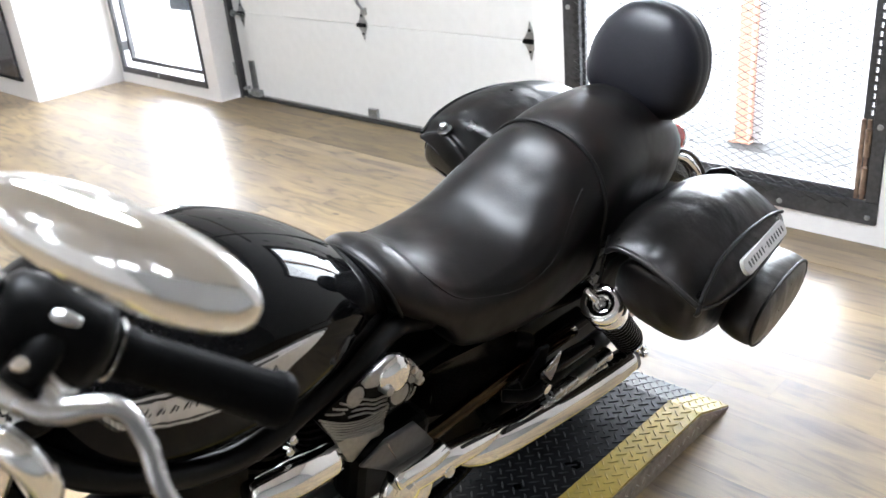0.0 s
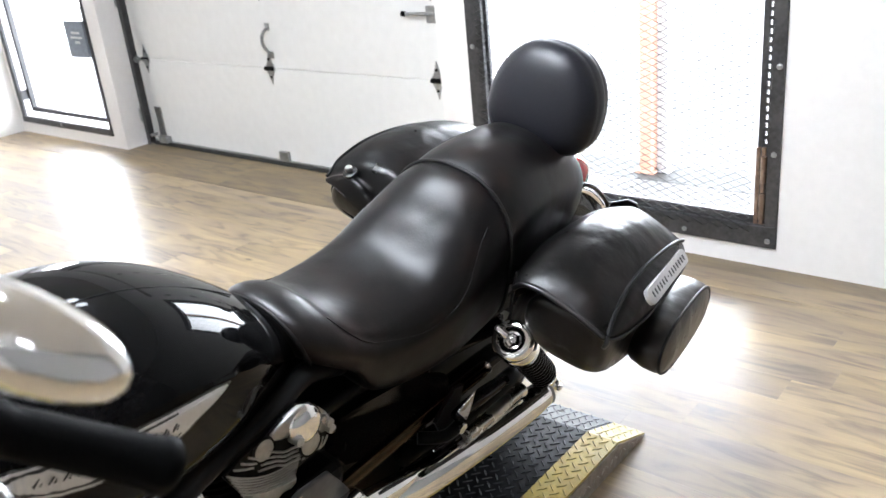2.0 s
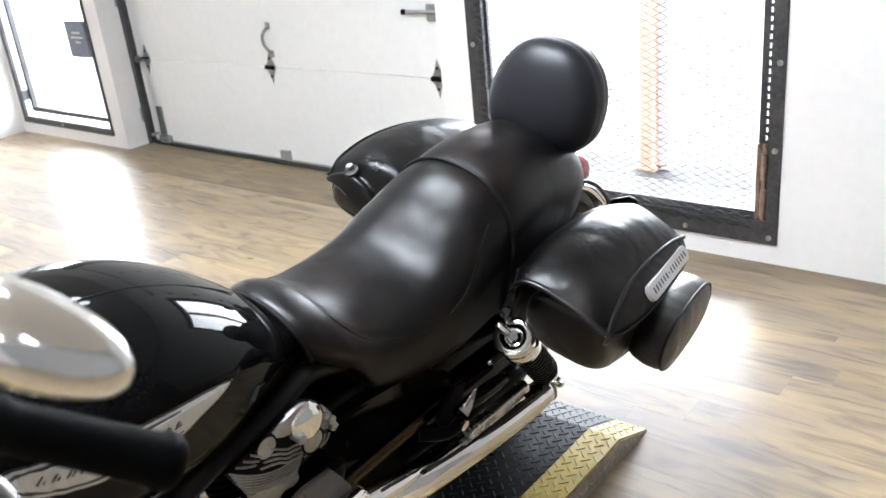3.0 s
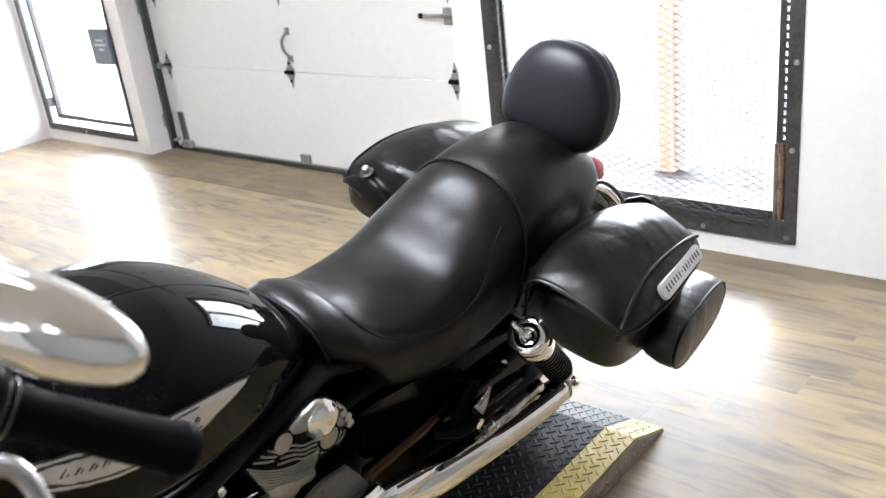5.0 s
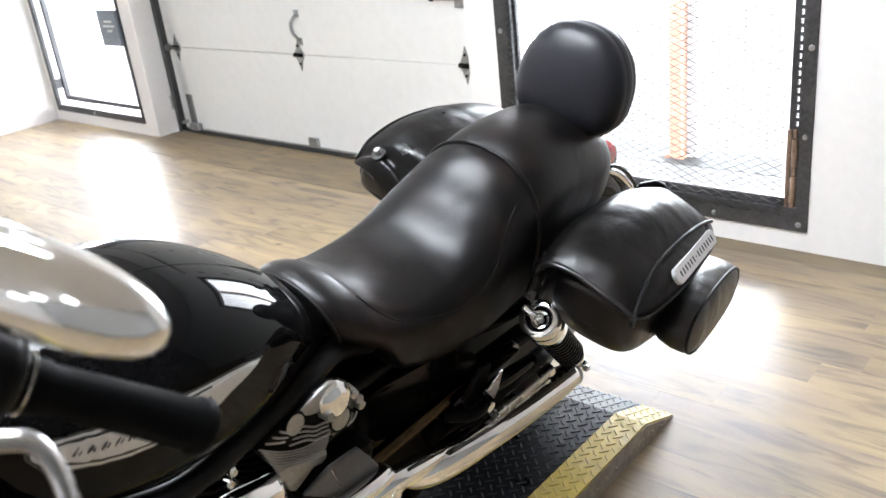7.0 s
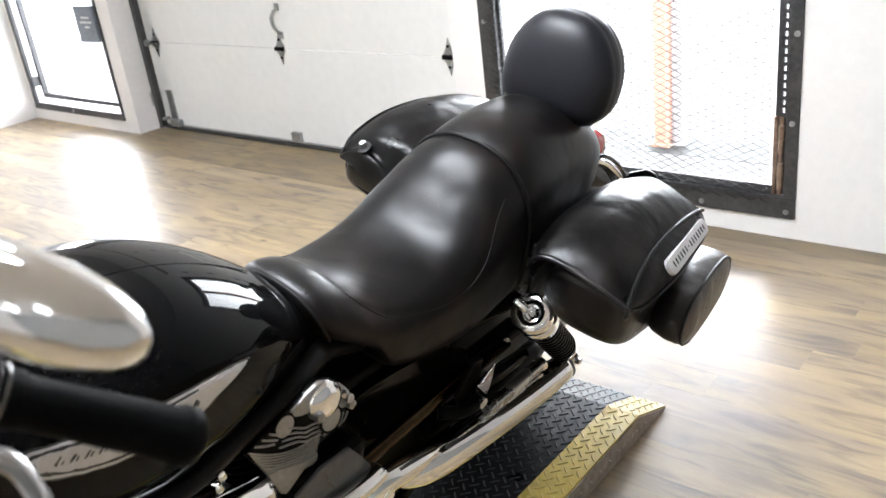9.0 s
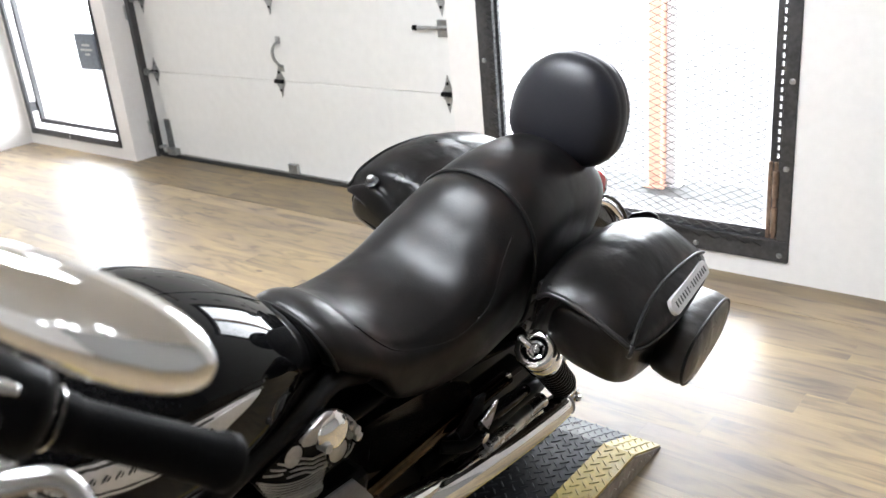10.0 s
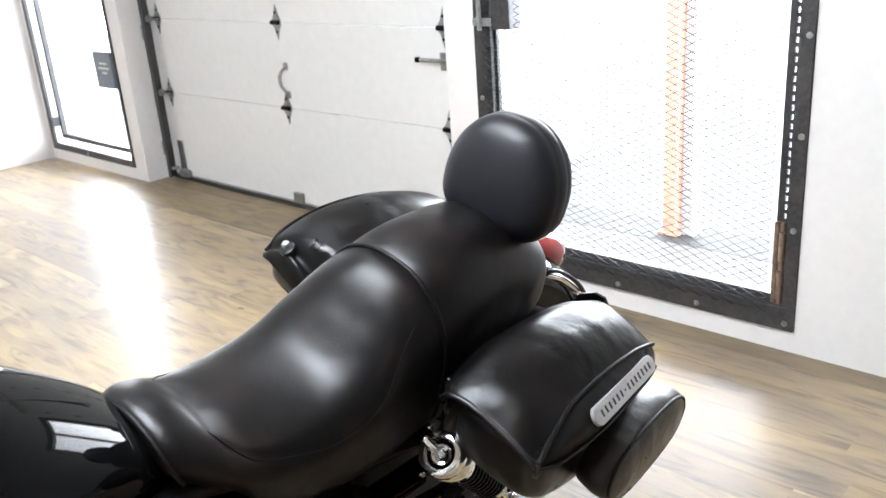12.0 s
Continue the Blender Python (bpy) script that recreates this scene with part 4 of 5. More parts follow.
for k in range(3):
    part("rib", sweep([(0.181, 0.586 + 0.014 * k, 0.6955 + 0.003 * k), (0.183, 0.606 + 0.010 * k, 0.684 + 0.004 * k), (0.183, 0.622 + 0.006 * k, 0.676 + 0.005 * k)], 0.0019, 6, 3), DULL, horn, "", 180)
for k in range(4):
    part("rib", sweep([(0.180, 0.728 + 0.012 * k, 0.613 - 0.001 * k), (0.183, 0.742 + 0.011 * k, 0.626 - 0.002 * k), (0.181, 0.754 + 0.010 * k, 0.640 - 0.003 * k)], 0.0019, 6, 3), DULL, horn, "", 180)
part("tail_fin", poly_slab([(0.602, 0.631), (0.625, 0.616), (0.648, 0.608), (0.680, 0.596), (0.712, 0.590), (0.711, 0.578), (0.699, 0.572), (0.680, 0.583), (0.665, 0.572), (0.652, 0.556), (0.642, 0.552), (0.632, 0.560)], "x", 0.176, 0.187, 0.003), DULL, horn, "smooth dull alloy tail", 40)
part("crown", poly_slab([(0.660, 0.714), (0.675, 0.722), (0.692, 0.729), (0.717, 0.737), (0.740, 0.727), (0.762, 0.707), (0.780, 0.684), (0.791, 0.660), (0.788, 0.640), (0.770, 0.645), (0.752, 0.664), (0.728, 0.676), (0.70, 0.686), (0.678, 0.692), (0.664, 0.700)], "x", 0.172, 0.182, 0.004), DULL, horn, "dull alloy crown", 60)
part("round_cap", lathe([(0, 0.035), (0.006, 0.034), (0.012, 0.030), (0.017, 0.023), (0.020, 0.014), (0.0215, 0.006), (0.022, 0.001)], (0.180, 0.726, 0.697), (1, 0, 0.2), 28), CHROME, horn, "domed chrome cap", 180)
part("cap_boss", lathe([(0, 0.021), (0.008, 0.021), (0.010, 0.018), (0.010, 0.001)], (0.180, 0.738, 0.648), (1, 0, 0.15), 26), DULL, horn, "machined flat boss", 40)
part("cap_boss", lathe([(0, 0.019), (0.003, 0.019), (0.005, 0.016), (0.005, 0.001)], (0.178, 0.645, 0.694), (1, 0, 0.15), 26), DULL, horn, "machined flat boss", 40)
part("cap_stud", lathe([(0, 0.008), (0.022, 0.008), (0.025, 0.003)], (0.182, 0.700, 0.684), (1, 0, 0.2), 12), DULL, horn, "small alloy stud", 40)
for q in ((0.180, 0.768, 0.682), (0.180, 0.781, 0.664), (0.180, 0.787, 0.646)):
    part("screw", lathe([(0, 0.008), (0.010, 0.008), (0.012, 0.004)], q, (1, 0, 0.2), 10), POLISHED, horn, "", 40)

horn.location = (0.0, 0.008, -0.012)

# covers low on the engine
part("chrome_cover", sweep([(0.175, 0.455, 0.600), (0.18, 0.53, 0.588), (0.175, 0.612, 0.570)], [0.024, 0.033, 0.031], 16, 5), CHROME, moto, "chrome rocker cover", 180)
shift = part("sprocket_cover", poly_slab([(0.655, 0.537), (0.713, 0.561), (0.778, 0.558), (0.808, 0.516), (0.836, 0.472), (0.80, 0.455), (0.74, 0.462)], "x", 0.194, 0.204, 0.004), GREYCAST, moto, "dull grey sprocket cover", 60)
part("cover_seam", sweep([(0.2045, 0.712, 0.555), (0.2055, 0.722, 0.530), (0.2045, 0.738, 0.498)], 0.0016, 6, 5), POLISHED, shift, "", 180)
part("cover_backing", box((0.12, 0.66, 0.40), (0.192, 0.84, 0.53), 0.02), BLACK, moto)
rim = part("chrome_band", sweep([(0.214, 0.846, 0.458), (0.219, 0.80, 0.461), (0.220, 0.72, 0.470)], [0.020, 0.021, 0.020], 16, 5, flat=0.8), CHROME, moto, "rounded chrome cover edge", 180)
part("clutch_cover", lathe([(0, 0.062), (0.012, 0.062), (0.020, 0.055), (0.022, 0.044), (0.018, 0.040), (0.018, 0.022), (0.024, 0.016), (0.024, 0.001)], (0.205, 0.765, 0.405), (1, 0, 0.25), 36), CHROME, moto, "round chrome cover", 60)
part("cover_bolt", lathe([(0, 0.014), (0.012, 0.014), (0.016, 0.011), (0.014, 0.006), (0.014, 0.001)], (0.228, 0.846, 0.412), (1, 0, 0.3), 16), CHROME, moto, "chrome cover bolt", 40)
# raised black rings give the bosses their dark outlines
part("boss_ring", lathe([(0.006, 0.020), (0.006, 0.0245), (0.0085, 0.0245), (0.0085, 0.0205)], (0.180, 0.738, 0.648), (1, 0, 0.15), 26), BLACK, horn, "black ring round the boss", 40)
part("boss_ring", lathe([(0.0015, 0.018), (0.0015, 0.0225), (0.0035, 0.0225), (0.0035, 0.0185)], (0.178, 0.645, 0.694), (1, 0, 0.15), 26), BLACK, horn, "black ring round the boss", 40)
for k in range(2):
    part("engine_bolt", lathe([(0, 0.008), (0.014, 0.008), (0.018, 0.004)], (0.160, 0.541 - 0.006 * k, 0.652 - 0.021 * k), (1, 0, 0.5), 10), CHROME, moto, "", 40)

# exhaust: slim shielded header that tapers to a point over the scalloped start of the muffler
pipe = part("exhaust_pipe", sweep([(0.12, 0.60, 0.32), (0.18, 0.72, 0.39), (0.208, 0.80, 0.416), (0.216, 0.86, 0.420), (0.222, 0.94, 0.411), (0.226, 0.985, 0.409), (0.229, 1.03, 0.411)], [0.026, 0.026, 0.026, 0.0255, 0.023, 0.017, 0.003], 18, 6), CHROME, moto, "chrome header pipe", 180)


def muffler_ring(v, r, c, slant):
    u0 = 0.226 + 0.085 * (v - 0.95)
    return [(u0 + r * math.cos(a), v + slant * math.sin(a), c + r * math.sin(a)) for a in [2 * math.pi * k / 32 for k in range(32)]]


MUFFLER = [(0.885, 0.003, 0.404, 0.0), (0.895, 0.014, 0.400, 0.006), (0.920, 0.024, 0.394, 0.012), (0.96, 0.033, 0.387, 0.016), (1.02, 0.038, 0.381, 0.01), (1.15, 0.039, 0.378, 0.0), (1.25, 0.038, 0.378, 0.0), (1.34, 0.035, 0.380, 0.0), (1.41, 0.029, 0.382, 0.0)]
muff = part("muffler", loft([muffler_ring(*q) for q in spline(MUFFLER, 4)]), CHROME, moto, "chrome slash-cut muffler", 180)
part("muffler_tip", lathe([(0, 0.022), (0.018, 0.029), (0.02, 0.025), (0.0, 0.02)], (0.265, 1.396, 0.382), (0.08, 1, 0.0), 24), ALLOY, muff, "", 60)
part("bracket_plate", poly_slab([(1.088, 0.520), (1.135, 0.548), (1.130, 0.505), (1.119, 0.482)], "x", 0.244, 0.249, 0.001), POLISHED, moto, "small bare metal bracket plate")
part("mount_bracket", poly_slab([(1.05, 0.50), (1.10, 0.555), (1.13, 0.55), (1.125, 0.47), (1.13, 0.42), (1.09, 0.43)], "x", 0.215, 0.223, 0.001), BLACK, moto)
part("mount_bolt", lathe([(0, 0.012), (0.008, 0.012), (0.011, 0.006)], (0.245, 1.108, 0.467), (1, 0, 0), 12), CHROME, moto, "", 40)
part("peg_arm", sweep([(0.20, 1.03, 0.46), (0.235, 1.07, 0.462), (0.238, 1.115, 0.466)], 0.013, 10, 4), BLACK, moto, "", 180)
peg = part("passenger_peg", sweep([(0.250, 1.128, 0.434), (0.250, 1.22, 0.434), (0.250, 1.315, 0.434)], 0.0145, 16, 4), POLISHED, moto, "folded polished passenger peg", 50)
part("peg_end", lathe([(0, 0.0145), (0.008, 0.017), (0.014, 0.017), (0.018, 0.012), (0.018, 0.001)], (0.250, 1.312, 0.434), (0, 1, 0), 18), CHROME, peg, "chrome peg end", 40)
part("heel_guard", sweep([(0.232, 1.10, 0.492), (0.234, 1.17, 0.494), (0.234, 1.27, 0.486)], [0.010, 0.016, 0.013], 14, 4), FRAME, moto, "glossy black heel guard", 180)
part("pivot_cover", box((0.10, 0.80, 0.26), (0.128, 1.16, 0.47), 0.01), BLACK, moto, "black pivot cover")
part("swingarm", sweep([(0.15, 1.05, 0.36), (0.165, 1.25, 0.35), (0.16, 1.47, 0.345)], 0.024, 12, 4), BLACK, moto, "", 180)
part("swingarm_rail", sweep([(0.186, 0.82, 0.468), (0.186, 0.92, 0.476), (0.186, 1.04, 0.484), (0.186, 1.16, 0.488), (0.186, 1.27, 0.490)], 0.0155, 12, 4), TINTCHROME, moto, "dark swingarm rail, floor reflection put into its colour", 180)
part("belt_guard", box((0.10, 1.02, 0.40), (0.145, 1.42, 0.43), 0.006), BLACK, moto)
part("fender_strut", poly_slab([(1.15, 0.66), (1.35, 0.70), (1.60, 0.70), (1.60, 0.67), (1.35, 0.655), (1.16, 0.62)], "x", 0.17, 0.182, 0.002), BLACK, moto, "black fender strut")
part("strut_plate", poly_slab([(1.212, 0.672), (1.236, 0.676), (1.288, 0.638), (1.286, 0.628), (1.252, 0.630)], "x", 0.222, 0.228, 0.001), POLISHED, moto, "polished strut plate")
part("strut_plate", poly_slab([(1.428, 0.500), (1.464, 0.487), (1.520, 0.427), (1.517, 0.382), (1.46, 0.40)], "x", 0.195, 0.201, 0.001), POLISHED, moto, "polished strut plate")


def shock(s):
    side = 0.262 if s > 0 else 0.175
    a, b = Vector((s * side, 1.222, 0.630)), Vector((s * (side - 0.017), 1.482, 0.356))
    d = (b - a).normalized()
    sh = part("shock_absorber", lathe([(0.006, 0.0255), (-0.013, 0.0265), (-0.0155, 0.029), (-0.0145, 0.038), (-0.011, 0.0405), (0.0, 0.041), (0.012, 0.041), (0.016, 0.038), (0.020, 0.041), (0.062, 0.040), (0.068, 0.034), (0.068, 0.002)], a, d, 32), CHROME, moto, "chrome shock cover over black coil spring", 50)
    part("cover_floor", lathe([(0.004, 0.027), (0.006, 0.001)], a, d, 28), BLACK, sh)
    for k in range(11):
        part("coil", lathe([(0, 0.029), (0.005, 0.034), (0.010, 0.034), (0.015, 0.029)], a + d * (0.070 + 0.0185 * k), d, 20), BLACK, sh, "", 180)
    part("shock_body", lathe([(0.06, 0.027), (0.30, 0.024)], a, d, 18), BLACK, sh, "", 40)
    part("lower_collar", lathe([(0.285, 0.02), (0.288, 0.03), (0.302, 0.03), (0.31, 0.02), (0.34, 0.016)], a, d, 20), CHROME, sh, "", 40)
    ax = (Vector((s * 0.25, 0, 0)) - d).normalized()
    eye = part("shock_eye", lathe([(-0.008, 0.0185), (0.012, 0.0185), (0.0145, 0.0165), (0.013, 0.013), (0.006, 0.0118), (-0.004, 0.0115)], a, ax, 28), CHROME, sh, "chrome shock eye", 40)
    part("eye_nut", lathe([(-0.004, 0.0092), (0.013, 0.0092), (0.0165, 0.007), (0.018, 0.001)], a, ax, 6), POLISHED, eye, "", 40)
    part("eye_bolt", lathe([(0.012, 0.0085), (0.038, 0.0085), (0.041, 0.006), (0.041, 0.001)], a - d * 0.008, (-s, -0.35, 0.55), 14), CHROME, eye, "", 40)
    low = part("shock_eye", lathe([(-0.016, 0.010), (-0.016, 0.018), (0.013, 0.018), (0.018, 0.015), (0.018, 0.002)], b, (s, 0, 0), 24), CHROME, sh, "chrome shock eye", 40)
    part("eye_nut", lathe([(0.012, 0.009), (0.026, 0.009), (0.029, 0.005), (0.029, 0.001)], b, (s, 0, 0), 6), POLISHED, low, "", 40)


shock(1)
shock(-1)


# wheels and fenders
def wheel(v, radius, width, name):
    wh = part(name, lathe([(-width / 2, radius - 0.075), (-width / 2, radius - 0.05), (-width * 0.42, radius - 0.02), (-width * 0.22, radius - 0.004), (0, radius), (width * 0.22, radius - 0.004), (width * 0.42, radius - 0.02), (width / 2, radius - 0.05), (width / 2, radius - 0.075)], (0, v, radius), (1, 0, 0), 48), TYRE, moto, "black road tyre on a spoked rim", 180)
    part("rim", lathe([(-width * 0.4, radius - 0.075), (-width * 0.4, radius - 0.068), (width * 0.4, radius - 0.068), (width * 0.4, radius - 0.075), (0, radius - 0.1)], (0, v, radius), (1, 0, 0), 48), CHROME, wh, "", 40)
    part("hub", lathe([(-0.06, 0.02), (-0.06, 0.045), (0.06, 0.045), (0.06, 0.02)], (0, v, radius), (1, 0, 0), 24), ALLOY, wh, "", 40)
    for k in range(20):
        a = 2 * math.pi * k / 20
        s = 0.04 if k % 2 else -0.04
        part("spoke", sweep([(s, v + 0.04 * math.cos(a), radius + 0.04 * math.sin(a)), (0, v + (radius - 0.09) * math.cos(a + 0.2), radius + (radius - 0.09) * math.sin(a + 0.2))], 0.002, 5, 1), CHROME, wh)


wheel(1.49, 0.315, 0.15, "rear_wheel")
wheel(-0.06, 0.325, 0.10, "front_wheel")


def fender(v, w, radius, half, a0, a1, name):
    rings = []
    for k in range(29):
        a = radians(a0 + (a1 - a0) * k / 28)
        ring = []
        for j in range(17):
            b = -math.pi * 0.5 + math.pi * j / 16
            r = radius - 0.10 * (1 - abs(math.cos(b)) ** 0.55)
            ring.append((half * bead(math.sin(b), 2.6), v + r * math.cos(a), w + r * math.sin(a)))
        rings.append(ring)
    bm = loft(rings, caps=False, closed=False)
    bmesh.ops.solidify(bm, geom=bm.faces[:], thickness=0.003)
    return part(name, bm, FENDER, moto, "glossy black fender", 60)


rear_fender = fender(1.50, 0.315, 0.50, 0.115, -8, 140, "rear_fender")
fender(-0.06, 0.325, 0.365, 0.075, 20, 165, "front_fender")
part("fender_trim", sweep([(0.105, 1.685, 0.742), (0.108, 1.76, 0.705), (0.110, 1.85, 0.638)], 0.008, 10, 5), CHROME, rear_fender, "chrome fender trim", 180)
tl = part("tail_light", loft([[(0.062 * k * bead(math.cos(a), 2.4), 1.80 + d, 0.715 + 0.05 * k * bead(math.sin(a), 2.4) - 0.3 * d) for a in [2 * math.pi * i / 28 for i in range(28)]] for d, k in ((-0.05, 0.75), (-0.02, 0.95), (0.02, 1.0), (0.04, 0.95), (0.058, 0.8), (0.066, 0.5), (0.068, 0.05))]), RED, moto, "red tail light lens", 60)
part("tail_light_base", loft([[(0.050 * bead(math.cos(a), 2.4), 1.775 + d, 0.680 + 0.045 * bead(math.sin(a), 2.4) - 0.3 * d) for a in [2 * math.pi * i / 28 for i in range(28)]] for d in (-0.05, 0.012)]), CHROME, tl, "chrome base", 60)
part("signal_bar", sweep([(0.115, 1.66, 0.745), (0.120, 1.70, 0.752), (0.122, 1.767, 0.715), (0.125, 1.835, 0.655), (0.125, 1.882, 0.585), (0.12, 1.89, 0.54)], 0.0052, 10, 5), FRAME, moto, "black saddlebag guard bar", 180)


# ---- saddlebags ----
def saddlebag(s):
    bag = thing("saddlebag", None, "black leather saddlebag with snapped lid and zipped outer pouch", "saddlebag", "pair of saddlebags", turn=BIKE)

    def ring(v, u0, u1, w0, w1, n=3.0, tilt=0.0):
        out = []
        for k in range(36):
            a = 2 * math.pi * k / 36
            u = (u0 + u1) / 2 + (u1 - u0) / 2 * bead(math.cos(a), n)
            w = (w0 + w1) / 2 + (w1 - w0) / 2 * bead(math.sin(a), n)
            out.append((s * (u + tilt * (w - w0)), v, w))
        return out
    rows = [(1.228, 0.30, 0.38, 0.690, 0.735), (1.236, 0.27, 0.425, 0.655, 0.748), (1.262, 0.262, 0.440, 0.615, 0.752), (1.31, 0.255, 0.440, 0.580, 0.755), (1.38, 0.245, 0.436, 0.552, 0.76), (1.46, 0.24, 0.430, 0.533, 0.755), (1.56, 0.24, 0.418, 0.525, 0.74), (1.64, 0.242, 0.40, 0.54, 0.72), (1.672, 0.25, 0.37, 0.575, 0.685), (1.68, 0.28, 0.34, 0.605, 0.65)]
    part("pouch_body", loft([ring(*r) for r in spline(rows, 4)]), BAGLEATHER, bag, "soft black leather body", 180)
    # lid: crowned sheet from the bike side over to the outer seam, then the half-moon panel
    tops = [
        (1.220, (0.244, 0.752), (0.262, 0.769), (0.305, 0.774), (0.365, 0.766), (0.444, 0.745)),
        (1.260, (0.228, 0.767), (0.262, 0.791), (0.320, 0.797), (0.385, 0.786), (0.431, 0.756)),
        (1.340, (0.220, 0.785), (0.260, 0.812), (0.320, 0.816), (0.370, 0.802), (0.412, 0.772)),
        (1.430, (0.220, 0.790), (0.260, 0.818), (0.320, 0.822), (0.365, 0.805), (0.401, 0.776)),
        (1.520, (0.220, 0.785), (0.260, 0.808), (0.320, 0.810), (0.360, 0.796), (0.395, 0.770)),
        (1.600, (0.220, 0.770), (0.260, 0.790), (0.310, 0.789), (0.350, 0.777), (0.391, 0.758)),
        (1.660, (0.225, 0.750), (0.260, 0.770), (0.300, 0.767), (0.345, 0.755), (0.388, 0.739)),
    ]
    feet = [(0.447, 0.741), (0.456, 0.731), (0.459, 0.730), (0.452, 0.726), (0.438, 0.719), (0.424, 0.710), (0.407, 0.700)]
    dense = spline([[r[0]] + [c for p in r[1:] for c in p] for r in tops], 5)
    base = spline(feet, 5)
    rings = []
    for r in dense:
        pts = spline([(s * r[1 + 2 * i], r[0], r[2 + 2 * i]) for i in range(5)], 4)
        rings.append([tuple(p) for p in pts])
    bm = loft(rings, caps=False, closed=False)
    bmesh.ops.solidify(bm, geom=bm.faces[:], thickness=0.006)
    lid = part("lid", bm, BAGLEATHER, bag, "crowned black leather lid", 50)
    rings = []
    for r, f in zip(dense, base):
        a, z = (r[9], r[10]), (f[0], f[1])
        bulge = 0.012 * math.sin(math.pi * min(1.0, max(0.0, (r[0] - 1.215) / 0.46))) ** 0.5
        m = ((a[0] + z[0]) / 2 + bulge, (a[1] + z[1]) / 2 + 0.8 * bulge)
        pts = spline([(s * p[0], r[0], p[1]) for p in (a, m, z)], 5)
        rings.append([tuple(p) for p in pts])
    bm = loft(rings, caps=False, closed=False)
    bmesh.ops.solidify(bm, geom=bm.faces[:], thickness=0.006)
    part("side_panel", bm, BAGLEATHER, lid, "half-moon leather side panel", 50)
    part("panel_welt", sweep([(s * (r[9] + 0.003), r[0], r[10] + 0.003) for r in dense[::3]], 0.0042, 8, 3), PIPING, lid, "black edge welt", 180)
    part("panel_welt", sweep([(s * (f[0] + 0.002), r[0], f[1]) for r, f in zip(dense[::3], base[::3])], 0.0035, 8, 3), PIPING, lid, "black edge welt", 180)
    # rolled hem along the front edge, and the drop of the lid at its rear
    r = dense[0]
    hem = spline([(s * r[1 + 2 * i], r[0], r[2 + 2 * i]) for i in range(5)], 4)
    part("lid_hem", sweep([(p[0], p[1] - 0.001, p[2] - 0.004) for p in hem[::2]], 0.0055, 10, 3), BAGLEATHER, lid, "rolled front hem", 180)
    r = dense[-1]
    up = [(r[1] - 0.010, r[2] - 0.012)] + [(r[1 + 2 * i], r[2 + 2 * i]) for i in range(5)]
    dn = [(u, w - 0.040 - 0.016 * math.sin(math.pi * n / 5)) for n, (u, w) in enumerate(up)][::-1]
    part("lid_flap", poly_slab([(s * u, w - 0.001) for u, w in up + dn], "y", r[0] - 0.004, r[0] + 0.003), BAGLEATHER, lid)
    part("hem_loop", sweep([(s * 0.446, 1.222, 0.746), (s * 0.450, 1.216, 0.735), (s * 0.446, 1.219, 0.722)], 0.005, 8, 4, flat=0.6), BAGLEATHER, lid, "leather keeper at the lid's corner", 180)
    tab = part("rear_tab", poly_slab([(s * u, w) for u, w in ((0.188, 0.715), (0.205, 0.752), (0.240, 0.774), (0.262, 0.773), (0.282, 0.748), (0.304, 0.712), (0.290, 0.685), (0.215, 0.685))], "y", 1.672, 1.680, 0.002), BAGLEATHER, lid, "leather rear tab")
    part("tab_snap", lathe([(0, 0.008), (0.004, 0.008), (0.006, 0.005), (0.0065, 0.001)], (s * 0.256, 1.672, 0.752), (0, -1, 0.2), 14), BLACK, tab, "round snap stud", 40)
    # name plate with bars
    pl = []
    for k in range(32):
        a = 2 * math.pi * k / 32
        pl.append((0.1125 * (1 if k <= 8 or k > 24 else -1) + 0.0165 * math.cos(a), 0.0165 * math.sin(a)))
    c, t = Vector((s * 0.4335, 1.486, 0.744)), Vector((s * -0.036, 0.253, -0.024)).normalized()
    up = Vector((s * -0.058, 0.0, 0.056))
    up = (up - t * up.dot(t)).normalized()
    nrm = Vector((s * 0.8, 0.1, 0.6))
    nrm = (nrm - t * nrm.dot(t) - up * nrm.dot(up)).normalized()
    c = c + nrm * 0.0080 + up * 0.004
    bm = loft([[c + t * x * q + up * y * q + nrm * h for x, y in pl] for h, q in ((-0.006, 1.0), (0.0018, 1.0), (0.0027, 0.98), (0.0029, 0.02))])
    plate = part("name_plate", bm, PLATE, lid, "silver name plate with black bars", 40)
    for k in range(14):
        x = -0.104 + 0.0160 * k
        hgt = 0.0015 if k == 6 else 0.0062
        bm = bmesh.new()
        q = [c + t * (x + dx) + up * dy + nrm * h for h in (0.0026, 0.0036) for dx, dy in ((-0.0026, -hgt), (0.0026, -hgt), (0.0026, hgt), (-0.0026, hgt))]
        vs = [bm.verts.new(p) for p in q]
        for f in ((0, 1, 2, 3), (4, 5, 6, 7), (0, 1, 5, 4), (1, 2, 6, 5), (2, 3, 7, 6), (3, 0, 4, 7)):
            bm.faces.new([vs[i] for i in f])
        part("letter_bar", bm, INK, plate)
    # outer pouch
    rings = []
    oc, ow = 1.556, 0.610
    for off, k in ((0.38, 0.55), (0.405, 0.86), (0.425, 0.96), (0.455, 1.0), (0.478, 0.985), (0.488, 0.94), (0.492, 0.88), (0.498, 0.6), (0.500, 0.03)):
        rings.append([(s * (off + 0.10 * (0.56 - w) - 0.12 * (v - 1.555)), v, w) for v, w in [(oc + 0.186 * k * bead(math.cos(a), 2.5), ow + 0.064 * k * bead(math.sin(a), 2.4) - 0.10 * 0.19 * k * math.cos(a)) for a in [2 * math.pi * i / 40 for i in range(40)]]])
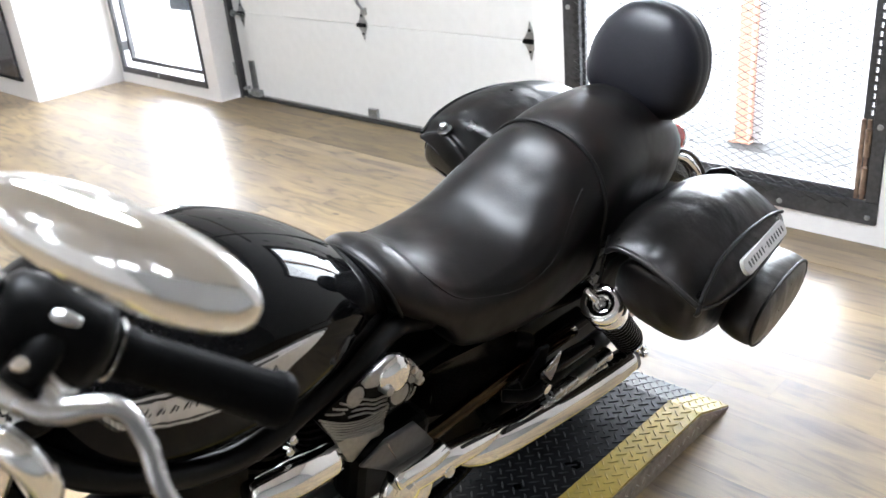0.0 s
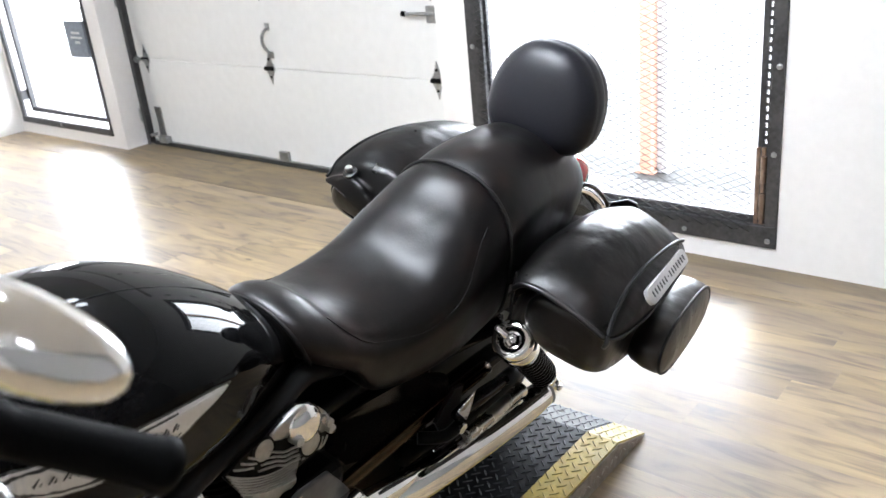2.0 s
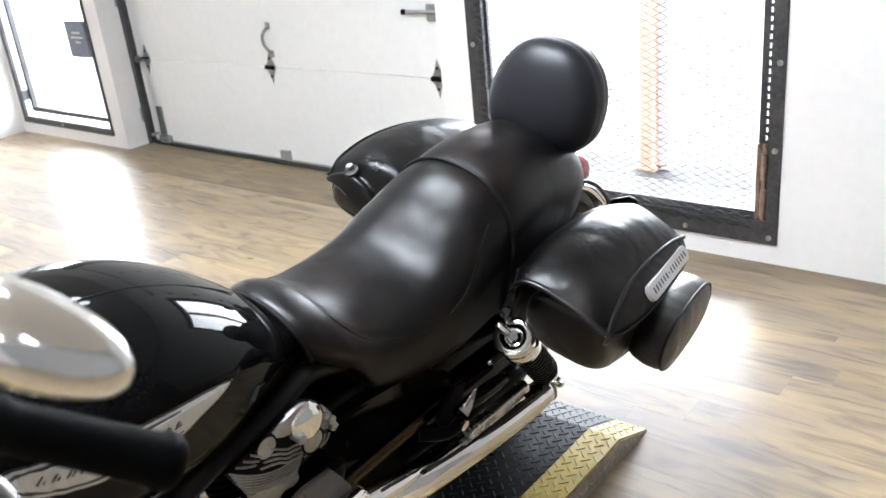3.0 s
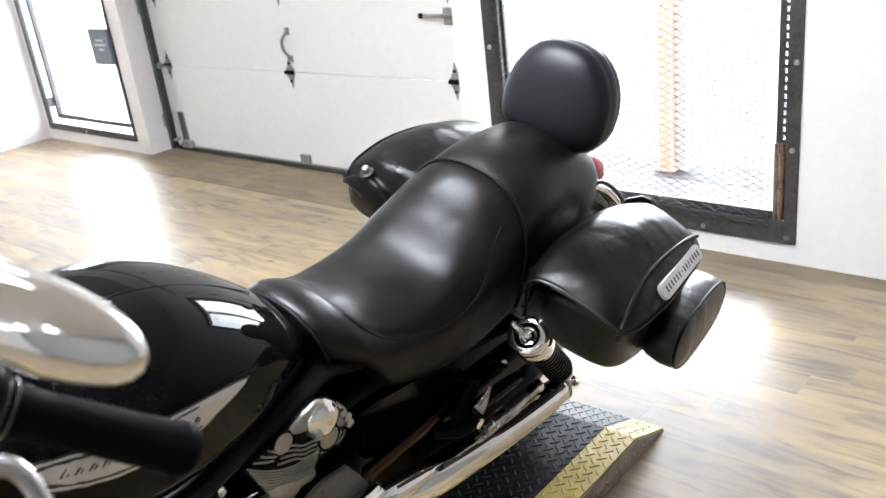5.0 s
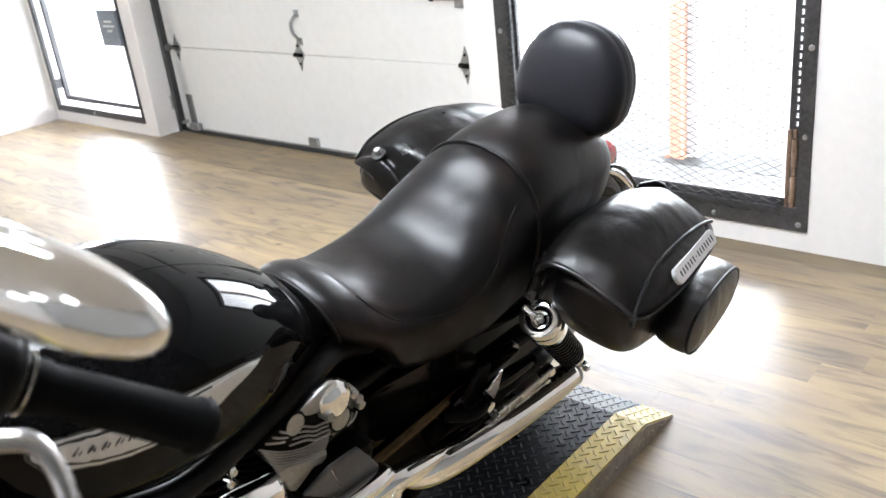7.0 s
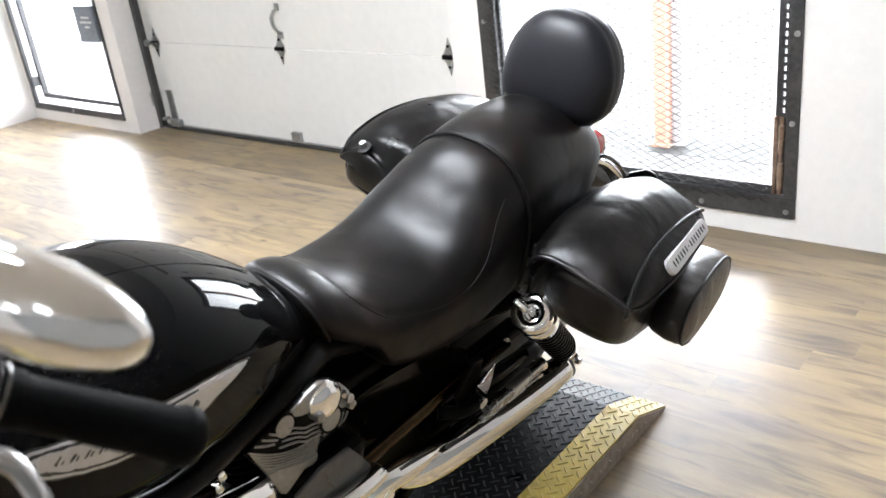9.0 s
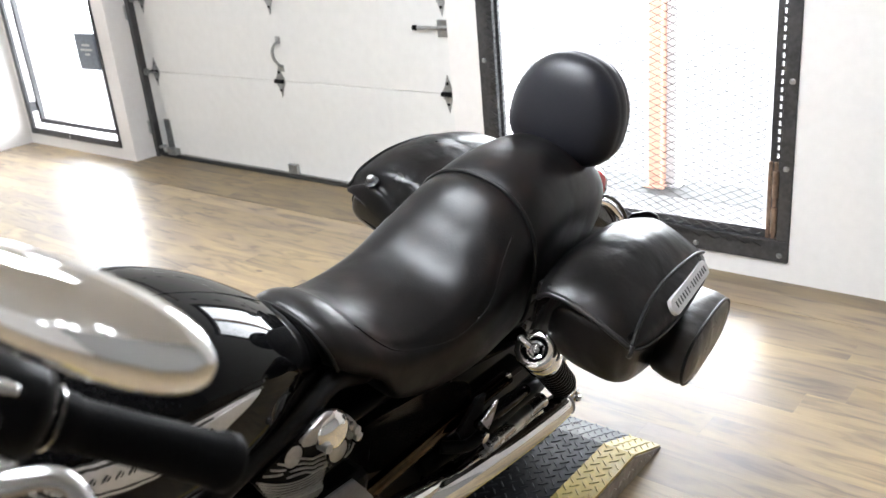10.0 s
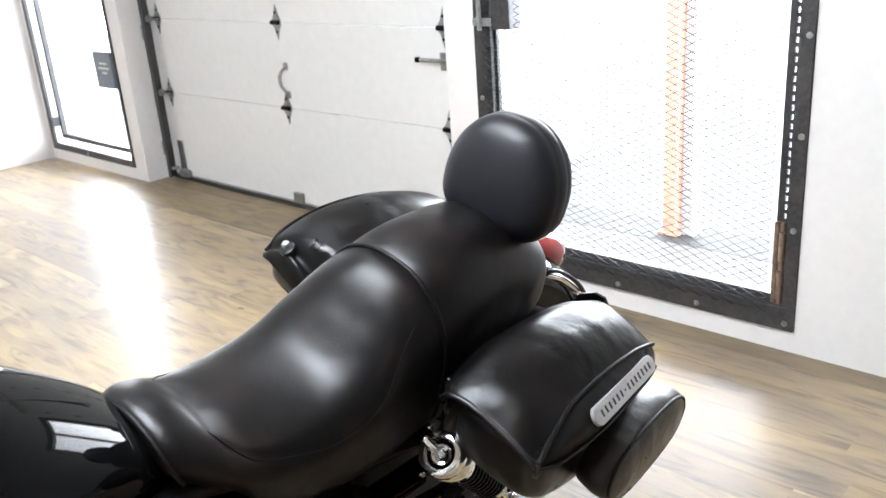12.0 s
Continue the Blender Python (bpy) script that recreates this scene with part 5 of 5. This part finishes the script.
    po = part("outer_pouch", loft(rings), BAGLEATHER, bag, "rounded zipped outer pouch", 60)
    part("pouch_welt", sweep([p for p in rings[5][::4]] + [rings[5][0]], 0.004, 8, 4), PIPING, po, "", 180)
    part("zip_pull", box((s * 0.470 - 0.004, 1.590, 0.492), (s * 0.470 + 0.004, 1.602, 0.512), 0.002), BLACK, po)
    # snaps
    for v, w, u in ((1.236, 0.768, 0.262),):
        sn = part("snap", lathe([(-0.004, 0.009), (0.003, 0.009), (0.005, 0.007), (0.006, 0.001)], (s * u, v, w + 0.003), (s * 0.1, -0.35, 0.92), 16), BLACK, lid, "round snap stud", 40)
        part("snap_pad", lathe([(-0.006, 0.013), (0.001, 0.013), (0.002, 0.010)], (s * u, v, w + 0.001), (s * 0.1, -0.35, 0.92), 20), BAGLEATHER, sn, "", 60)
    # yoke added to darken the gap between bag and seat, where light leaked
    yoke = [[(s * u, v, w + 0.012 * math.sin(9 * v)) for u, w in ((0.10, 0.690), (0.16, 0.705), (0.20, 0.722), (0.232, 0.748))] for v in np.linspace(1.26, 1.62, 10)]
    bm = loft(yoke, caps=False, closed=False)
    bmesh.ops.solidify(bm, geom=bm.faces[:], thickness=0.005)
    part("yoke", bm, BAGLEATHER, bag, "black leather yoke under the seat, added to darken the gap", 60)
    part("inner_side", box((0.222, 1.25, 0.56), (0.232, 1.64, 0.76), 0.003), BAGLEATHER, bag, "stiff black inner side")
    return bag


saddlebag(1)


def sagging_saddlebag():
    """The other bag hangs narrower and rolls outwards: only its lid and the toe of its body show over the seat."""
    bag = thing("saddlebag", None, "black leather saddlebag with crowned lid and zinc snap behind the seat", "saddlebag", "pair of saddlebags", turn=BIKE)
    edge = [(1.285, 0.737), (1.309, 0.763), (1.371, 0.784), (1.436, 0.792), (1.520, 0.789), (1.612, 0.774), (1.700, 0.744), (1.757, 0.707)]
    rows = [[1.262, (0.135, 0.676), (0.190, 0.708), (0.238, 0.724), (0.272, 0.735), (0.294, 0.737)],
            [1.271, (0.130, 0.705), (0.185, 0.748), (0.238, 0.766), (0.275, 0.756), (0.304, 0.739)]]
    for v, w in edge:
        lift = 0.034 if v < 1.3 else 0.036
        rows.append([v + (0.004 if v < 1.29 else 0.0), (0.120, w + lift - (0.060 if v < 1.3 else 0.020)), (0.175, w + lift - (0.02 if v < 1.3 else 0.002)), (0.235, w + lift - 0.002), (0.275, w + lift * 0.60), (0.310, w)])
    dense = spline([[r[0]] + [c for p in r[1:] for c in p] for r in rows], 5)
    bm = loft([[tuple(p) for p in spline([(-r[1 + 2 * i], r[0], r[2 + 2 * i]) for i in range(5)], 5)] for r in dense], caps=False, closed=False)
    bmesh.ops.solidify(bm, geom=bm.faces[:], thickness=0.005)
    lid = part("lid", bm, BAGLEATHER, bag, "crowned black leather lid", 80)
    part("panel_welt", sweep([(-0.311, r[0], r[10] + 0.001) for r in dense[8::4]], 0.0036, 8, 3), PIPING, lid, "black edge welt", 180)
    bm = loft([[(-0.311, r[0], r[10]), (-0.325, r[0] + 0.006, r[10] - 0.025), (-0.334, r[0] + 0.02, r[10] - 0.05), (-0.336, r[0] + 0.03, r[10] - 0.075)] for r in dense[18:]], caps=False, closed=False)
    bmesh.ops.solidify(bm, geom=bm.faces[:], thickness=0.005)
    part("side_panel", bm, BAGLEATHER, lid, "leather side panel", 60)

    def ring(v, u0, u1, w0, w1):
        return [(-((u0 + u1) / 2 + (u1 - u0) / 2 * bead(math.cos(a), 2.8)), v, (w0 + w1) / 2 + (w1 - w0) / 2 * bead(math.sin(a), 2.8)) for a in [2 * math.pi * k / 32 for k in range(32)]]
    body_rows = [(1.296, 0.235, 0.290, 0.680, 0.705), (1.302, 0.205, 0.312, 0.655, 0.716), (1.325, 0.185, 0.328, 0.630, 0.722), (1.37, 0.18, 0.338, 0.595, 0.735), (1.45, 0.175, 0.342, 0.56, 0.745), (1.56, 0.175, 0.342, 0.55, 0.745), (1.66, 0.175, 0.335, 0.56, 0.72), (1.72, 0.18, 0.32, 0.59, 0.69), (1.735, 0.21, 0.29, 0.62, 0.66)]
    low = part("pouch_body", loft([ring(*r) for r in spline(body_rows, 4)]), BAGLEATHER, bag, "soft black leather body", 180)
    part("body_welt", sweep([(-0.225, 1.300, 0.652), (-0.285, 1.303, 0.662), (-0.314, 1.306, 0.690), (-0.312, 1.310, 0.712)], 0.003, 8, 5), PIPING, low, "", 180)
    n = Vector((-0.15, -0.45, 0.88)).normalized()
    at = Vector((-0.246, 1.282, 0.781))
    sn = part("snap", lathe([(-0.004, 0.009), (0.005, 0.009), (0.008, 0.007), (0.009, 0.002)], at, n, 18), ZINC, lid, "round zinc snap stud", 40)
    part("snap_pad", lathe([(-0.006, 0.017), (0.001, 0.017), (0.002, 0.013)], at + Vector((0.004, -0.001, -0.004)), n, 20), BAGLEATHER, sn, "", 60)
    return bag


sagging_saddlebag()


# ---- front end: bars turned to the left ----
part("fork_leg", sweep([(0.10, 0.20, 0.92), (0.10, 0.07, 0.62), (0.10, -0.06, 0.325)], 0.024, 14, 2), CHROME, moto, "chrome fork leg", 180)
part("fork_leg", sweep([(-0.10, 0.20, 0.92), (-0.10, 0.07, 0.62), (-0.10, -0.06, 0.325)], 0.024, 14, 2), CHROME, moto, "chrome fork leg", 180)
part("triple_clamp", box((-0.13, 0.15, 0.86), (0.13, 0.23, 0.90), 0.012), BLACK, moto)
part("headlamp", lathe([(0, 0.02), (0.02, 0.06), (0.07, 0.085), (0.12, 0.09), (0.125, 0.08), (0.12, 0.005)], (0.0, 0.12, 0.80), (0, -1, 0), 32), CHROME, moto, "chrome headlamp", 40)
BACK = BIKE.inverted()


def inv(p):
    return BACK @ Vector(p)


GRIP_IN, GRIP_OUT = Vector((-0.460, 0.170, 1.146)), Vector((-0.425, 0.266, 1.067))
ax = (GRIP_OUT - GRIP_IN).normalized()
bar = part("handlebar", sweep([inv(GRIP_OUT - ax * 0.01), inv(GRIP_IN), inv(GRIP_IN - ax * 0.09), inv((-0.62, 0.03, 1.20)), inv((-0.80, 0.06, 1.13)), inv((-0.93, 0.12, 1.04))], 0.0125, 14, 6), BLACK, moto, "black handlebar", 180)
part("handlebar", sweep([inv((-0.93, 0.12, 1.04)), inv((-1.08, 0.12, 1.18)), inv((-1.30, 0.00, 1.30)), inv((-1.45, 0.0, 1.34))], 0.0125, 14, 6), CHROME, moto, "chrome handlebar", 180)
part("riser", sweep([inv((-0.93, 0.12, 1.06)), (0.0, 0.18, 0.89)], 0.022, 14, 2), CHROME, moto, "", 180)
L = (GRIP_OUT - GRIP_IN).length
bm = bmesh.new()
lathe([(-0.006, 0.012), (-0.006, 0.0200), (0.004, 0.0200), (0.008, 0.0182), (0.02, 0.0180), (L * 0.5, 0.0190), (L - 0.016, 0.0200), (L - 0.012, 0.0222), (L - 0.002, 0.0222), (L + 0.003, 0.018), (L + 0.004, 0.002)], (0, 0, 0), (0, 0, 1), 28, bm)
grip = part("grip", bm, RUBBER, moto, "black rubber grip", 40)
GRIP_SEAT = BACK @ Matrix.Translation(GRIP_IN) @ ax.to_track_quat("Z", "Y").to_matrix().to_4x4()
grip.matrix_local = GRIP_SEAT
# switch housing and clutch perch
bm = bmesh.new()
lathe([(-0.088, 0.014), (-0.088, 0.026), (-0.080, 0.033), (-0.060, 0.035), (-0.026, 0.034), (-0.016, 0.029), (-0.014, 0.022), (-0.008, 0.022)], (0, 0, 0), (0, 0, 1), 28, bm)
sw = part("switch_housing", bm, BLACK, moto, "black switch housing", 60)
sw.matrix_local = GRIP_SEAT
for k, (dx, dy, dz) in enumerate(((0.033, 0.010, -0.035), (0.024, -0.024, -0.04), (0.030, 0.018, -0.065))):
    part("switch_button", box((dx - 0.006, dy - 0.006, dz - 0.007), (dx + 0.006, dy + 0.006, dz + 0.007), 0.002), BLACK, sw)
for dz in (-0.0135, -0.0075):
    part("collar_ring", lathe([(dz - 0.0016, 0.0215), (dz, 0.0228), (dz + 0.0016, 0.0215)], (0, 0, 0), (0, 0, 1), 24), CHROME, sw, "thin chrome collar ring", 60)
# polished tab stands in for a pale reflection on the switch housing
part("reflection_tab", sweep([inv(p) for p in ((-0.452, 0.128, 1.200), (-0.444, 0.134, 1.196), (-0.438, 0.142, 1.190))], [0.003, 0.0065, 0.004], 10, 4, flat=0.6), POLISHED, moto, "small polished tab that stands for a reflection on the housing", 180)
lever = part("clutch_lever", sweep([inv(p) for p in ((-0.500, 0.080, 1.150), (-0.455, 0.094, 1.158), (-0.428, 0.108, 1.148), (-0.412, 0.128, 1.146), (-0.402, 0.140, 1.138), (-0.390, 0.143, 1.118), (-0.371, 0.139, 1.088), (-0.352, 0.150, 1.05), (-0.335, 0.168, 1.018))],
                                   [0.012, 0.013, 0.0125, 0.0095, 0.0085, 0.0082, 0.0078, 0.0075, 0.007], 14, 5, flat=0.7), POLISHED, moto, "polished clutch lever", 180)
part("lever_fin", sweep([inv(p) for p in ((-0.446, 0.112, 1.176), (-0.437, 0.110, 1.162), (-0.425, 0.112, 1.150))], [0.004, 0.009, 0.014], 10, 4, flat=0.5), POLISHED, lever, "", 180)
perch = part("lever_perch", sweep([inv(p) for p in ((-0.50, 0.140, 1.180), (-0.470, 0.128, 1.184), (-0.446, 0.116, 1.180), (-0.440, 0.094, 1.168))], [0.02, 0.018, 0.014, 0.013], 14, 5, flat=0.75), BLACK, moto, "black clutch perch", 180)
part("pivot_bolt", lathe([(0, 0.0062), (0.006, 0.0062), (0.009, 0.004), (0.0095, 0.001)], inv((-0.440, 0.101, 1.178)), BACK.to_3x3() @ Vector((0.72, -0.25, 0.64)), 14), CHROME, perch, "", 40)
part("cable_ferrule", sweep([inv(p) for p in ((-0.44, 0.075, 1.14), (-0.425, 0.082, 1.125), (-0.425, 0.088, 1.105), (-0.44, 0.09, 1.085))], 0.011, 12, 5), CHROME, perch, "chrome cable ferrule", 180)


# mirror: chrome teardrop shell, glass towards the rider
def mirror():
    tip, c = Vector((-0.315, 0.196, 1.211)), Vector((-0.386, 0.155, 1.249))
    a = (tip - c).normalized()
    eye = Vector((0.45, -0.62, 0.30))
    nrm = (eye - a * eye.dot(a)).normalized()
    b = nrm.cross(a)
    rings = []
    for h, k in ((-0.006, 0.86), (-0.006, 0.97), (0.0, 1.0), (0.008, 0.985), (0.017, 0.90), (0.024, 0.75), (0.029, 0.52), (0.031, 0.28), (0.032, 0.02)):
        ring = []
        for i in range(48):
            t = 2 * math.pi * i / 48
            x = 0.092 * bead(math.cos(t), 2.2)
            y = 0.029 * bead(math.sin(t), 2.2) * (1.0 + 0.10 * math.cos(t))
            ring.append(inv(c + a * x * k + b * y * k + nrm * h))
        rings.append(ring)
    sh = part("mirror_shell", loft(rings), CHROME, moto, "chrome teardrop mirror shell", 180)
    ring = rings[0]
    bm = bmesh.new()
    inner = [inv(c + (BIKE @ p - c) * 0.98 - nrm * 0.0015) for p in ring]
    bm.faces.new([bm.verts.new(p) for p in inner])
    part("mirror_glass", bm, CHROME, sh, "mirror glass")
    foot = c - a * 0.085 - nrm * 0.0
    part("mirror_stem", sweep([inv(foot + nrm * 0.01), inv(foot - a * 0.03 - Vector((0, 0, 0.02))), inv(GRIP_IN - ax * 0.075 + Vector((0, 0, 0.02)))], 0.007, 10, 5), CHROME, sh, "chrome mirror stem", 180)
    part("mirror_knuckle", lathe([(-0.012, 0.004), (-0.010, 0.012), (0.010, 0.012), (0.012, 0.004)], inv(foot + nrm * 0.012), BACK.to_3x3() @ b, 14), CHROME, sh, "", 40)


mirror()
part("side_stand", sweep([(0.15, 0.72, 0.22), (0.22, 0.76, 0.10), (0.27, 0.80, -0.065)], 0.012, 10, 3), BLACK, moto, "", 180)


# ---- floor boards ----
def plank_mesh(length, width, wood):
    bm = box((0, 0, -0.006), (length - 0.0001, width - 0.0001, 0.0))
    top = [e for e in bm.edges if all(v.co.z > -0.001 for v in e.verts)]
    bmesh.ops.bevel(bm, geom=top, offset=0.0002, segments=1, affect="EDGES")
    me = bpy.data.meshes.new("plank")
    bmesh.ops.recalc_face_normals(bm, faces=bm.faces)
    bm.to_mesh(me)
    bm.free()
    me.materials.append(wood)
    return me


def lay_floor():
    width, length = 0.122, 1.22
    whole = plank_mesh(length, width, OAK)
    y = 2.80
    row = 0
    rng = random.Random(4)
    while y > ROOM_Y + 0.05:
        y -= width
        x = -8.6 + rng.random() * length - length * 0.5
        while x < ROOM_X:
            if y > 0.55 and -6.9 < x < 0.9:
                ob = new("plank", whole)
                ob.parent = floor
                ob.location = (x, y, 0)
            else:
                REST.append((x, y, min(1.0, (ROOM_X - x) / length)))
            x += length
        row += 1
    # boards laid along the wall: the floor's own at the far gate, browner ones from the bay on
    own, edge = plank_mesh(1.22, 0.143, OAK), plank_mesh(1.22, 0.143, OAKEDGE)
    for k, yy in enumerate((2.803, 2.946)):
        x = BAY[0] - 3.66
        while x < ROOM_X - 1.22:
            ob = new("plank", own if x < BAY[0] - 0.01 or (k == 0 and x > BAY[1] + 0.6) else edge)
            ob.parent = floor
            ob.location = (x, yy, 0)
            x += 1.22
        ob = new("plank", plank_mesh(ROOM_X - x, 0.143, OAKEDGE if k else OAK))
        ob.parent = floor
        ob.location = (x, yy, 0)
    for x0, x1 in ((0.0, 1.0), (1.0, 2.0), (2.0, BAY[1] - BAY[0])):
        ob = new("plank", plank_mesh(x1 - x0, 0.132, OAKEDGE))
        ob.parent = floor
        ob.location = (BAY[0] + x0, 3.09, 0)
    vs, fs = [], []
    for x, y, cut in REST:
        base = len(vs)
        vs += [(v.co.x * cut + x, v.co.y + y, v.co.z) for v in whole.vertices]
        fs += [tuple(base + k for k in p.vertices) for p in whole.polygons]
    me = bpy.data.meshes.new("far_planks")
    me.from_pydata(vs, [], fs)
    me.materials.append(OAK)
    ob = new("far_planks", me)
    ob.parent = floor
    ob["kind"] = "stuff"


REST = []
lay_floor()
